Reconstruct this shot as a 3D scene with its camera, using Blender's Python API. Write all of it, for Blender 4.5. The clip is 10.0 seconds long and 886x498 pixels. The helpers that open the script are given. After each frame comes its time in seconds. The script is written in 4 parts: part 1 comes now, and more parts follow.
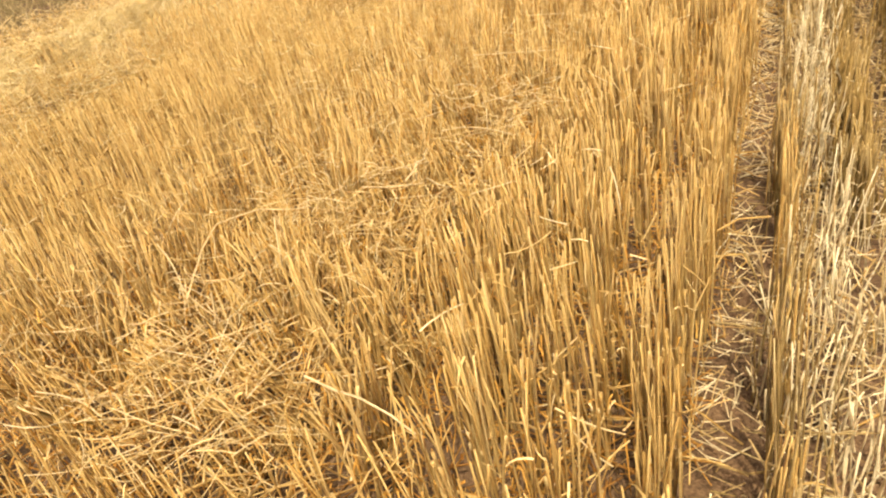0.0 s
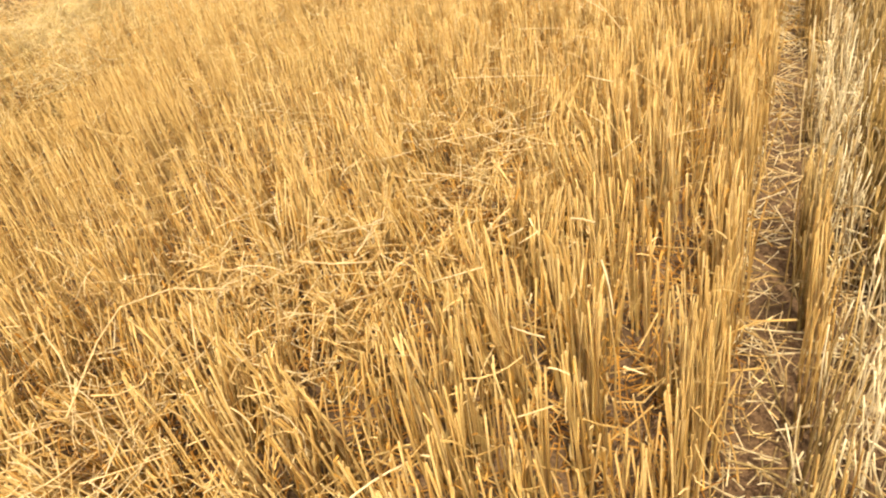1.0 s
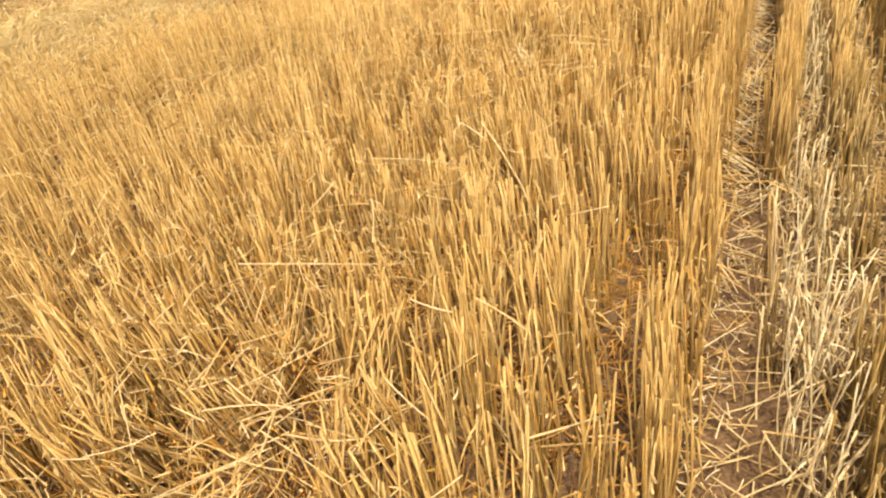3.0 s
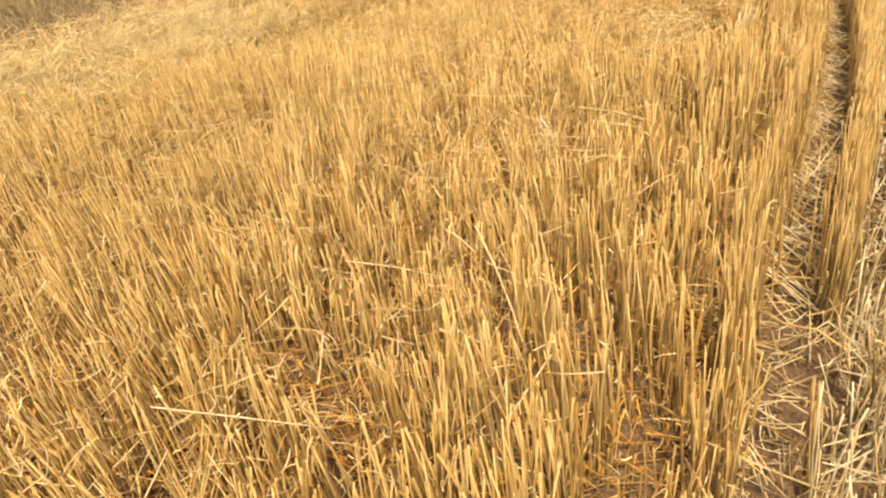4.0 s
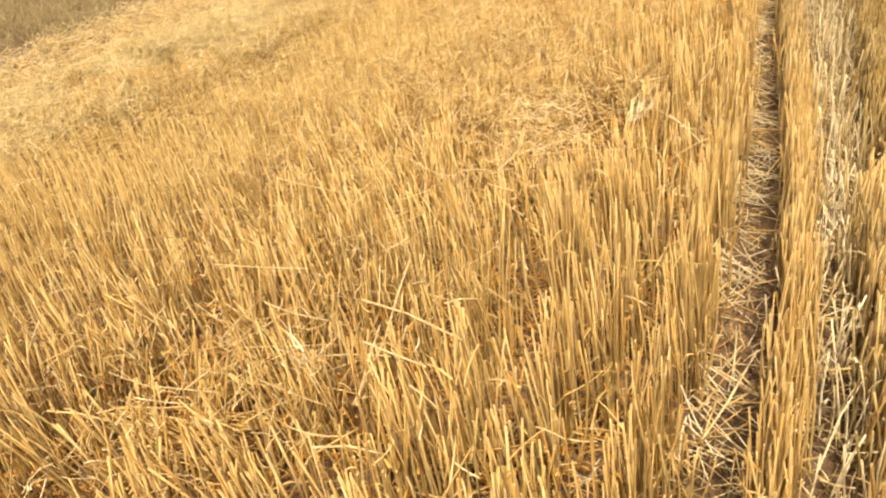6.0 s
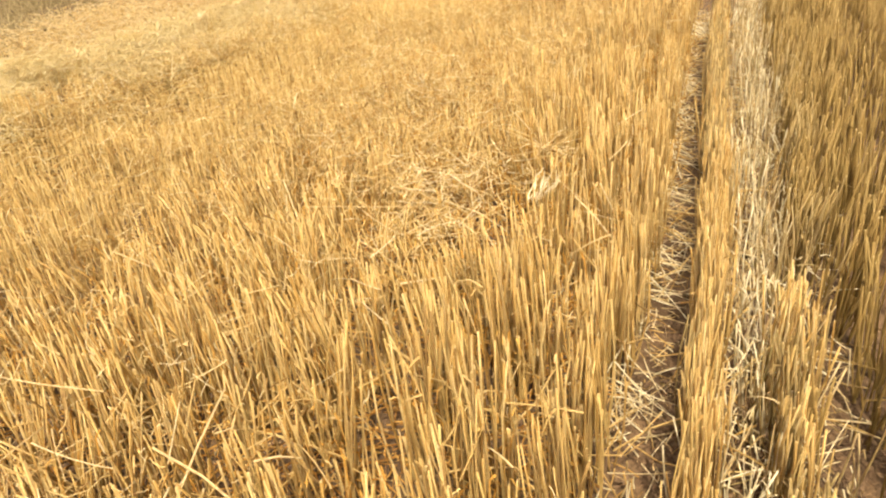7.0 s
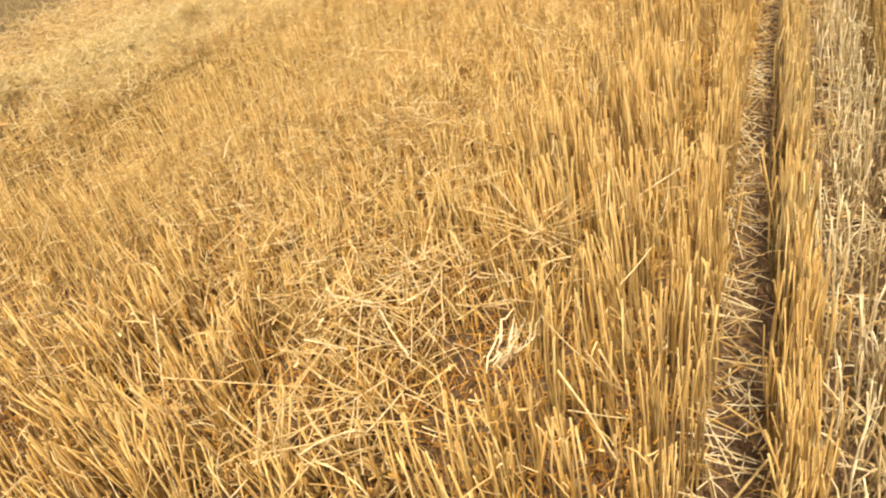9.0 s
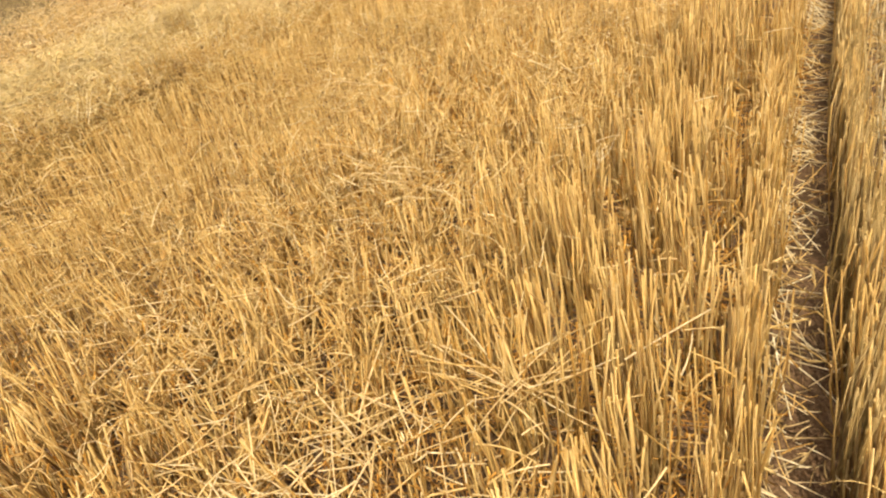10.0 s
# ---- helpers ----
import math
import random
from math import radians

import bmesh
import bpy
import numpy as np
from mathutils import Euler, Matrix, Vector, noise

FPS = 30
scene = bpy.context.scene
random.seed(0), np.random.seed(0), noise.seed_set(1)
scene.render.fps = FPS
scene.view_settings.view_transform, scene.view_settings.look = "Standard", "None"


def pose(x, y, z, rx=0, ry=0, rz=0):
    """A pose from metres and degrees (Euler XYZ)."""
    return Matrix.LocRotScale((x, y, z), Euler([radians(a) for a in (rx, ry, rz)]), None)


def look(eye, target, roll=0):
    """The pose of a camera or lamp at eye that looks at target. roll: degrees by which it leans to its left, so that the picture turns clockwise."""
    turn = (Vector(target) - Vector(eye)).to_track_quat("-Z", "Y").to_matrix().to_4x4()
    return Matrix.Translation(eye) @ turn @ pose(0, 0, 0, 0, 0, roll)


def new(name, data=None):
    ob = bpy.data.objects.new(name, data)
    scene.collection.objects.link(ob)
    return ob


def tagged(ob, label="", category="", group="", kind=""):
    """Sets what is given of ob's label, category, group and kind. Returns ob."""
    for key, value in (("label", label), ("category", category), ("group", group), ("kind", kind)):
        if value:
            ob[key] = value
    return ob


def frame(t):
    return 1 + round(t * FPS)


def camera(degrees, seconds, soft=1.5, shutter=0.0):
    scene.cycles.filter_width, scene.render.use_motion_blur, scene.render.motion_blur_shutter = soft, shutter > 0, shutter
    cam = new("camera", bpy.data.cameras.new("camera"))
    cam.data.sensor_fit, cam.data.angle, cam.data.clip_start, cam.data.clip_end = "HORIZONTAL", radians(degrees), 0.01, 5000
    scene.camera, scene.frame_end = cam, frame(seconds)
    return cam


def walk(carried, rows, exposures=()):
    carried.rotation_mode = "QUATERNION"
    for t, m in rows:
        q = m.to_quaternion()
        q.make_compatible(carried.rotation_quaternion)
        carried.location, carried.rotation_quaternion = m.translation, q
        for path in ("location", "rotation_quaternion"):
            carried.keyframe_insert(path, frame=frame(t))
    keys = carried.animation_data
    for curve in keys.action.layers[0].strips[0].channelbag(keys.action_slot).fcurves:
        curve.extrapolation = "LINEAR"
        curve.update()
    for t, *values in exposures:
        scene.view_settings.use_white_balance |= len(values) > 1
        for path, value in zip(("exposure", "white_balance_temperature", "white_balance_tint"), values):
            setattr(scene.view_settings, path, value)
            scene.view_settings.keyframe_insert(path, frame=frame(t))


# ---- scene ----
cam = camera(65.2, 10.0, soft=2.15)
PATH = [
    (0, (0.418, 0.246, 1.16), (-0.418, 1.739, 0.124), -12.3),
    (0.4, (0.355, 0.474, 1.165), (-0.443, 1.929, 0.048), -8.8),
    (0.5, (0.351, 0.506, 1.171), (-0.45, 1.967, 0.064), -8.7),
    (0.7, (0.345, 0.552, 1.186), (-0.426, 2.037, 0.09), -8.9),
    (1, (0.344, 0.657, 1.176), (-0.478, 2.127, 0.097), -10.9),
    (1.2, (0.348, 0.792, 1.167), (-0.561, 2.231, 0.117), -12.4),
    (1.4, (0.358, 0.924, 1.163), (-0.567, 2.322, 0.072), -11.3),
    (1.5, (0.379, 0.989, 1.164), (-0.586, 2.362, 0.078), -11.3),
    (1.7, (0.404, 1.115, 1.176), (-0.535, 2.522, 0.108), -10.9),
    (2, (0.424, 1.208, 1.186), (-0.531, 2.652, 0.185), -11.0),
    (2.2, (0.432, 1.298, 1.18), (-0.478, 2.766, 0.172), -11.6),
    (2.5, (0.42, 1.492, 1.143), (-0.354, 3.015, 0.102), -10.4),
    (2.7, (0.395, 1.626, 1.148), (-0.343, 3.154, 0.089), -10.9),
    (3.8, (0.349, 2.201, 1.171), (-0.568, 3.664, 0.161), -6.9),
    (4, (0.388, 2.275, 1.205), (-0.519, 3.754, 0.211), -8.8),
    (4.2, (0.407, 2.347, 1.195), (-0.43, 3.873, 0.21), -9.3),
    (4.5, (0.393, 2.477, 1.181), (-0.358, 4.034, 0.175), -8.1),
    (4.7, (0.348, 2.616, 1.185), (-0.406, 4.152, 0.15), -7.7),
    (5, (0.296, 2.808, 1.191), (-0.466, 4.348, 0.167), -7.5),
    (5.2, (0.293, 2.897, 1.198), (-0.416, 4.506, 0.246), -7.4),
    (6.3, (0.54, 3.718, 1.164), (-0.35, 5.238, 0.216), -11.8),
    (6.5, (0.549, 3.778, 1.17), (-0.323, 5.326, 0.251), -11.9),
    (6.8, (0.543, 3.884, 1.158), (-0.266, 5.478, 0.261), -8.9),
    (7, (0.53, 3.989, 1.163), (-0.191, 5.616, 0.249), -6.7),
    (7.2, (0.501, 4.144, 1.14), (-0.19, 5.782, 0.224), -5.8),
    (7.5, (0.442, 4.325, 1.172), (-0.128, 5.975, 0.197), -7.8),
    (7.7, (0.406, 4.421, 1.175), (-0.096, 6.041, 0.116), -9.4),
    (8, (0.395, 4.555, 1.177), (-0.256, 6.146, 0.156), -10.4),
    (8.2, (0.413, 4.663, 1.165), (-0.397, 6.205, 0.184), -12.0),
    (8.5, (0.459, 4.815, 1.172), (-0.433, 6.283, 0.146), -12.6),
    (8.7, (0.476, 4.899, 1.181), (-0.392, 6.374, 0.147), -12.9),
    (9, (0.49, 4.999, 1.184), (-0.388, 6.482, 0.17), -12.5),
    (9.3, (0.472, 5.145, 1.161), (-0.432, 6.629, 0.17), -8.5),
    (9.5, (0.428, 5.29, 1.165), (-0.481, 6.739, 0.131), -8.6),
    (9.6, (0.407, 5.37, 1.173), (-0.512, 6.79, 0.106), -9.8),
    (9.8, (0.381, 5.474, 1.179), (-0.518, 6.912, 0.118), -10.9),
    (10, (0.385, 5.581, 1.196), (-0.536, 7.027, 0.166), -12.1),
]
walk(cam, [(t, look(eye, target, roll)) for t, eye, target, roll in PATH], [
    (0, 1.28, 6950, 2), (0.5, 1.30, 6950, 2), (1, 1.34, 6900, 2), (2, 1.30, 6900, 2), (2.7, 1.25, 6900, 3), (4.5, 1.28, 6800, 1), (5, 1.40, 6800, 1),
    (6.5, 1.35, 6600, 0), (7.5, 1.42, 6550, -1), (8.5, 1.36, 6600, 1), (9, 1.26, 6700, 1), (10, 1.16, 6850, 1)])

# ---- light ----
SUN_EL, SUN_AZ = 61.0, 152.0   # azimuth clockwise from +y
world = bpy.data.worlds.new("world")
scene.world = world
world.use_nodes = True
wn = world.node_tree.nodes
sky = wn.new("ShaderNodeTexSky")
sky.sky_type, sky.sun_disc = "NISHITA", False
sky.air_density, sky.dust_density, sky.ozone_density = 0.15, 9.0, 0.2
sky.sun_elevation, sky.sun_rotation = radians(SUN_EL), radians(SUN_AZ)
wn["Background"].inputs[1].default_value = 0.127
world.node_tree.links.new(sky.outputs[0], wn["Background"].inputs[0])
sun = new("sun", bpy.data.lights.new("sun", "SUN"))
sun.data.energy, sun.data.angle, sun.data.color = 3.45, radians(0.6), (1.0, 0.875, 0.68)
towards = Vector((math.sin(radians(SUN_AZ)) * math.cos(radians(SUN_EL)), math.cos(radians(SUN_AZ)) * math.cos(radians(SUN_EL)), math.sin(radians(SUN_EL))))
sun.matrix_world = look(towards * 30, (0, 0, 0))


# ---- materials ----
def straw_material(name, tones, rough=0.5, per_object=False, streak=0.55, glow=0.54):
    """Dry straw: a ramp of tones, one pick a stalk, with grain along it and faint stains."""
    m = bpy.data.materials.new(name)
    m.use_nodes = True
    t = m.node_tree
    n, l = t.nodes, t.links
    bsdf = n["Principled BSDF"]
    geo = n.new("ShaderNodeNewGeometry")
    ramp = n.new("ShaderNodeValToRGB")
    while len(ramp.color_ramp.elements) < len(tones):
        ramp.color_ramp.elements.new(0.5)
    for i, (e, c) in enumerate(zip(ramp.color_ramp.elements, tones)):
        e.position, e.color = i / (len(tones) - 1), (*c, 1)
    if per_object:
        info = n.new("ShaderNodeObjectInfo")
        add = n.new("ShaderNodeMath")
        add.operation = "ADD"
        l.new(geo.outputs["Random Per Island"], add.inputs[0])
        l.new(info.outputs["Random"], add.inputs[1])
        wrap = n.new("ShaderNodeMath")
        wrap.operation = "FRACT"
        l.new(add.outputs[0], wrap.inputs[0])
        l.new(wrap.outputs[0], ramp.inputs[0])
    else:
        l.new(geo.outputs["Random Per Island"], ramp.inputs[0])
    fine = n.new("ShaderNodeTexNoise")
    fine.inputs["Scale"].default_value, fine.inputs["Detail"].default_value = 260, 3
    big = n.new("ShaderNodeTexNoise")
    big.inputs["Scale"].default_value, big.inputs["Detail"].default_value = 22, 3
    l.new(geo.outputs["Position"], fine.inputs["Vector"])
    l.new(geo.outputs["Position"], big.inputs["Vector"])
    mix = n.new("ShaderNodeMix")
    mix.data_type, mix.blend_type = "RGBA", "MULTIPLY"
    mix.inputs[0].default_value = streak
    l.new(ramp.outputs[0], mix.inputs[6])
    shade = n.new("ShaderNodeValToRGB")
    shade.color_ramp.elements[0].position, shade.color_ramp.elements[0].color = 0.32, (0.42, 0.33, 0.24, 1)
    shade.color_ramp.elements[1].position, shade.color_ramp.elements[1].color = 0.62, (1, 1, 1, 1)
    both = n.new("ShaderNodeMath")
    both.operation = "MULTIPLY_ADD"
    both.inputs[1].default_value = 0.5
    half = n.new("ShaderNodeMath")
    half.operation = "MULTIPLY"
    half.inputs[1].default_value = 0.5
    l.new(big.outputs[0], half.inputs[0])
    l.new(fine.outputs[0], both.inputs[0])
    l.new(half.outputs[0], both.inputs[2])
    l.new(both.outputs[0], shade.inputs[0])
    l.new(shade.outputs[0], mix.inputs[7])
    l.new(mix.outputs[2], bsdf.inputs["Base Color"])
    bump = n.new("ShaderNodeBump")
    bump.inputs["Strength"].default_value, bump.inputs["Distance"].default_value = 0.3, 0.001
    l.new(fine.outputs[0], bump.inputs["Height"])
    l.new(bump.outputs[0], bsdf.inputs["Normal"])
    bsdf.inputs["Roughness"].default_value = rough
    bsdf.inputs["Specular IOR Level"].default_value = 0.22
    trans = n.new("ShaderNodeBsdfTranslucent")
    deep = n.new("ShaderNodeGamma")   # light that has passed through straw comes out warmer
    deep.inputs["Gamma"].default_value = 1.5
    l.new(mix.outputs[2], deep.inputs["Color"])
    l.new(deep.outputs[0], trans.inputs["Color"])
    blend = n.new("ShaderNodeMixShader")
    blend.inputs[0].default_value = glow
    l.new(bsdf.outputs[0], blend.inputs[1])
    l.new(trans.outputs[0], blend.inputs[2])
    l.new(blend.outputs[0], n["Material Output"].inputs["Surface"])
    return m


def soil_material():
    m = bpy.data.materials.new("dry_soil")
    m.use_nodes = True
    n, l = m.node_tree.nodes, m.node_tree.links
    bsdf = n["Principled BSDF"]
    geo = n.new("ShaderNodeNewGeometry")
    a, b = n.new("ShaderNodeTexNoise"), n.new("ShaderNodeTexNoise")
    a.inputs["Scale"].default_value, a.inputs["Detail"].default_value = 6, 5
    b.inputs["Scale"].default_value, b.inputs["Detail"].default_value = 120, 6
    ramp, grit = n.new("ShaderNodeValToRGB"), n.new("ShaderNodeValToRGB")
    ramp.color_ramp.elements[0].position, ramp.color_ramp.elements[0].color = 0.3, (0.070, 0.041, 0.022, 1)
    ramp.color_ramp.elements[1].position, ramp.color_ramp.elements[1].color = 0.7, (0.155, 0.094, 0.052, 1)
    grit.color_ramp.elements[0].position, grit.color_ramp.elements[0].color = 0.35, (0.5, 0.47, 0.44, 1)
    grit.color_ramp.elements[1].position, grit.color_ramp.elements[1].color = 0.65, (1.1, 1.08, 1.05, 1)
    mix = n.new("ShaderNodeMix")
    mix.data_type, mix.blend_type = "RGBA", "MULTIPLY"
    mix.inputs[0].default_value = 1
    for tex in (a, b):
        l.new(geo.outputs["Position"], tex.inputs["Vector"])
    l.new(a.outputs[0], ramp.inputs[0])
    l.new(b.outputs[0], grit.inputs[0])
    l.new(ramp.outputs[0], mix.inputs[6])
    l.new(grit.outputs[0], mix.inputs[7])
    l.new(mix.outputs[2], bsdf.inputs["Base Color"])
    bump = n.new("ShaderNodeBump")
    bump.inputs["Strength"].default_value, bump.inputs["Distance"].default_value = 0.8, 0.012
    l.new(b.outputs[0], bump.inputs["Height"])
    l.new(bump.outputs[0], bsdf.inputs["Normal"])
    bsdf.inputs["Roughness"].default_value = 0.95
    bsdf.inputs["Specular IOR Level"].default_value = 0.15
    return m


GOLD = [(0.408, 0.232, 0.0628), (0.602, 0.402, 0.143), (0.684, 0.484, 0.189), (0.714, 0.515, 0.217), (0.48, 0.283, 0.0766), (0.632, 0.433, 0.166), (0.754, 0.576, 0.277), (0.336, 0.186, 0.0554), (0.694, 0.515, 0.222)]
PALE = [(0.77, 0.58, 0.265), (0.83, 0.68, 0.40), (0.70, 0.50, 0.215), (0.85, 0.73, 0.485), (0.79, 0.62, 0.325)]
SINGLE = [(0.74, 0.58, 0.32), (0.80, 0.66, 0.42), (0.68, 0.50, 0.24), (0.78, 0.62, 0.36)]
OLIVE = [(0.325, 0.202, 0.062), (0.425, 0.278, 0.092), (0.275, 0.172, 0.056), (0.48, 0.33, 0.12), (0.365, 0.24, 0.084)]
GREY = [(0.316, 0.205, 0.076), (0.577, 0.428, 0.218), (0.409, 0.27, 0.104), (0.744, 0.614, 0.38), (0.502, 0.353, 0.162), (0.651, 0.502, 0.275), (0.335, 0.242, 0.085), (0.781, 0.67, 0.456), (0.465, 0.326, 0.133)]
TIPS = [(0.616, 0.415, 0.146), (0.722, 0.521, 0.218), (0.52, 0.33, 0.102), (0.797, 0.618, 0.301), (0.445, 0.266, 0.0776), (0.678, 0.49, 0.198)]
WEED = [(0.308, 0.226, 0.11), (0.429, 0.325, 0.166), (0.55, 0.429, 0.235), (0.264, 0.204, 0.0952), (0.374, 0.286, 0.146)]
gold, pale, olive = straw_material("gold_straw", GOLD), straw_material("pale_straw", PALE), straw_material("dull_straw", OLIVE)
far_gold = straw_material("far_gold_straw", TIPS)
gold_each = straw_material("gold_straw_plant", GOLD, per_object=True)
olive_each = straw_material("dull_straw_plant", OLIVE, per_object=True)
pale_each = straw_material("pale_straw_single", SINGLE, per_object=True)
worn_each = straw_material("worn_gold_plant", [(0.36, 0.24, 0.085), (0.46, 0.325, 0.14), (0.30, 0.20, 0.07), (0.54, 0.40, 0.195), (0.40, 0.27, 0.10)], rough=0.6, per_object=True)
cream_each = straw_material("cream_straw", [(0.84, 0.73, 0.49), (0.87, 0.79, 0.59), (0.77, 0.64, 0.40), (0.86, 0.77, 0.55)], rough=0.6, per_object=True)
windrow_straw = straw_material("windrow_straw", [(0.824, 0.669, 0.335), (0.875, 0.752, 0.443), (0.742, 0.575, 0.254), (0.906, 0.805, 0.54), (0.67, 0.502, 0.205)], rough=0.45)
bright_each = straw_material("yellow_straw_single", PALE, per_object=True)
grey = straw_material("weathered_straw", GREY, rough=0.65)
grey_each = straw_material("weathered_straw_tuft", GREY, rough=0.65, per_object=True)
mulch = straw_material("brown_straw_litter", [(0.455, 0.222, 0.0485), (0.582, 0.313, 0.0752), (0.367, 0.176, 0.0413), (0.683, 0.404, 0.109), (0.493, 0.261, 0.0607)], rough=0.75)
# withered blades; the orange tint stands in for light bounced between stalks
sheath = straw_material("withered_gap_glow", [(0.678, 0.364, 0.0774), (0.569, 0.296, 0.0595), (0.774, 0.466, 0.119), (0.496, 0.246, 0.0501)], rough=0.75, glow=0.5)
weed = straw_material("dead_weeds", WEED, rough=0.8)
husk_white = straw_material("papery_leaf", [(0.72, 0.59, 0.36), (0.78, 0.67, 0.46), (0.66, 0.51, 0.28)], rough=0.6, glow=0.35)
shred = straw_material("leaf_shred", [(0.62, 0.42, 0.16), (0.76, 0.58, 0.30), (0.54, 0.33, 0.11), (0.82, 0.68, 0.42), (0.68, 0.48, 0.20)], rough=0.7, glow=0.35)
cut_end = straw_material("cut_straw_end", [(0.62, 0.44, 0.19), (0.68, 0.51, 0.25), (0.55, 0.37, 0.14)], rough=0.8)
soil = soil_material()

# ---- geometry tools ----
rng = np.random.default_rng(7)


def mesh_of(name, verts, faces, material, smooth=True, cut=None):
    """A mesh from an array of points and a list of index arrays, one for each number of corners."""
    me = bpy.data.meshes.new(name)
    loops = np.concatenate([f.ravel() for f in faces]).astype(np.int32)
    totals = np.concatenate([np.full(len(f), f.shape[1]) for f in faces])
    starts = np.concatenate([[0], np.cumsum(totals)[:-1]]).astype(np.int32)
    me.vertices.add(len(verts))
    me.vertices.foreach_set("co", np.asarray(verts, np.float32).ravel())
    me.loops.add(len(loops))
    me.loops.foreach_set("vertex_index", loops)
    me.polygons.add(len(starts))
    me.polygons.foreach_set("loop_start", starts)
    me.polygons.foreach_set("use_smooth", np.full(len(starts), smooth))
    me.update(calc_edges=True)
    me.materials.append(material)
    if cut:
        me.materials.append(cut)
        me.polygons.foreach_set("material_index", (totals > 4).astype(np.int32))
    return me


def tubes(paths, radii, sides=5, slant=None):
    """Round stalks: paths (n, k, 3), radii (n, k). slant cuts the top ring askew. Returns points and face arrays."""
    n, k, _ = paths.shape
    along = np.gradient(paths, axis=1)
    along /= np.linalg.norm(along, axis=2, keepdims=True) + 1e-9
    ref = np.where(np.abs(along[:, :1, 2:3]) > 0.8, np.array([1.0, 0, 0]), np.array([0, 0, 1.0]))
    u = np.cross(along, np.broadcast_to(ref, along.shape))
    u /= np.linalg.norm(u, axis=2, keepdims=True) + 1e-9
    v = np.cross(along, u)
    a = np.arange(sides) * 2 * np.pi / sides
    ring = u[:, :, None] * np.cos(a)[:, None] + v[:, :, None] * np.sin(a)[:, None]
    pts = paths[:, :, None] + ring * radii[:, :, None, None]
    if slant is not None:
        pts[:, -1] += along[:, -1, None] * (np.cos(a)[None, :] * slant[:, None] * radii[:, -1:])[..., None]
    base = (np.arange(n) * k * sides)[:, None, None]
    i, j = np.meshgrid(np.arange(k - 1), np.arange(sides), indexing="ij")
    i, j = i.ravel(), j.ravel()
    quad = np.stack([i * sides + j, i * sides + (j + 1) % sides, (i + 1) * sides + (j + 1) % sides, (i + 1) * sides + j], 1)
    quads = (base + quad[None]).reshape(-1, 4)
    cap = ((k - 1) * sides + np.arange(sides))[None, None] + base
    return pts.reshape(-1, 3), [quads, cap.reshape(-1, sides)]


def blades(paths, widths, turn):
    """Dry leaf blades, folded along the midrib: paths (n, k, 3), widths (n, k), turn (n,) about the stalk."""
    n, k, _ = paths.shape
    along = np.gradient(paths, axis=1)
    along /= np.linalg.norm(along, axis=2, keepdims=True) + 1e-9
    side = np.stack([np.cos(turn), np.sin(turn), 0.3 * np.sin(3 * turn)], 1)[:, None]
    side = np.cross(along, np.cross(np.broadcast_to(side, along.shape), along))
    side /= np.linalg.norm(side, axis=2, keepdims=True) + 1e-9
    up = np.cross(side, along)
    w = widths[:, :, None] / 2
    pts = np.stack([paths - side * w + up * w * 0.45, paths, paths + side * w + up * w * 0.45], 2)
    base = (np.arange(n) * k * 3)[:, None, None]
    i, j = np.meshgrid(np.arange(k - 1), np.arange(2), indexing="ij")
    i, j = i.ravel(), j.ravel()
    quad = np.stack([i * 3 + j, i * 3 + j + 1, (i + 1) * 3 + j + 1, (i + 1) * 3 + j], 1)
    return pts.reshape(-1, 3), [(base + quad[None]).reshape(-1, 4)]


def merged(pieces):
    verts, groups, off = [], {}, 0
    for v, faces in pieces:
        for f in faces:
            if len(f):
                groups.setdefault(f.shape[1], []).append(f + off)
        verts.append(v)
        off += len(v)
    return np.concatenate(verts), [np.concatenate(g) for g in groups.values()]


LEAN = np.array([-0.012, 0.0])   # the way the whole stand leans, per unit of height


def stems(x, y, height, spread=0.09, r=(0.0021, 0.0031), sides=5, k=4, lean=LEAN, bent=0.07):
    """Standing cut stalks at x, y, with their height; some are snapped over."""
    n = len(x)
    tilt = lean + rng.normal(0, spread, (n, 2))
    s = np.linspace(0, 1, k)[None, :, None]
    bow = rng.normal(0, 0.008, (n, 1, 2)) * height[:, None, None] / 0.25
    xy = np.stack([x, y], 1)[:, None] + tilt[:, None] * height[:, None, None] * s + bow * np.sin(s * np.pi)
    z = height[:, None] * s[..., 0] - 0.012
    path = np.concatenate([xy, z[..., None]], 2)
    snapped = rng.random(n) < bent
    way = rng.normal(0, 1, (n, 2))
    way /= np.linalg.norm(way, axis=1, keepdims=True)
    m = (k + 1) // 2
    for q in range(m, k):
        t = (q - m + 1) / (k - m)
        reach = height * 0.62 * t
        path[snapped, q, :2] = path[snapped, m - 1, :2] + (way * reach[:, None])[snapped]
        path[snapped, q, 2] = path[snapped, m - 1, 2] + (reach * rng.uniform(-0.45, 0.55, n))[snapped]
    path[:, 1:, 2] = np.maximum(path[:, 1:, 2], 0.006)
    rad = rng.uniform(*r, n)[:, None] * np.linspace(1.12, 0.92, k)[None] * (1 + rng.normal(0, 0.06, (n, k)))
    return tubes(path, rad, sides, rng.normal(0, 1.2, n))


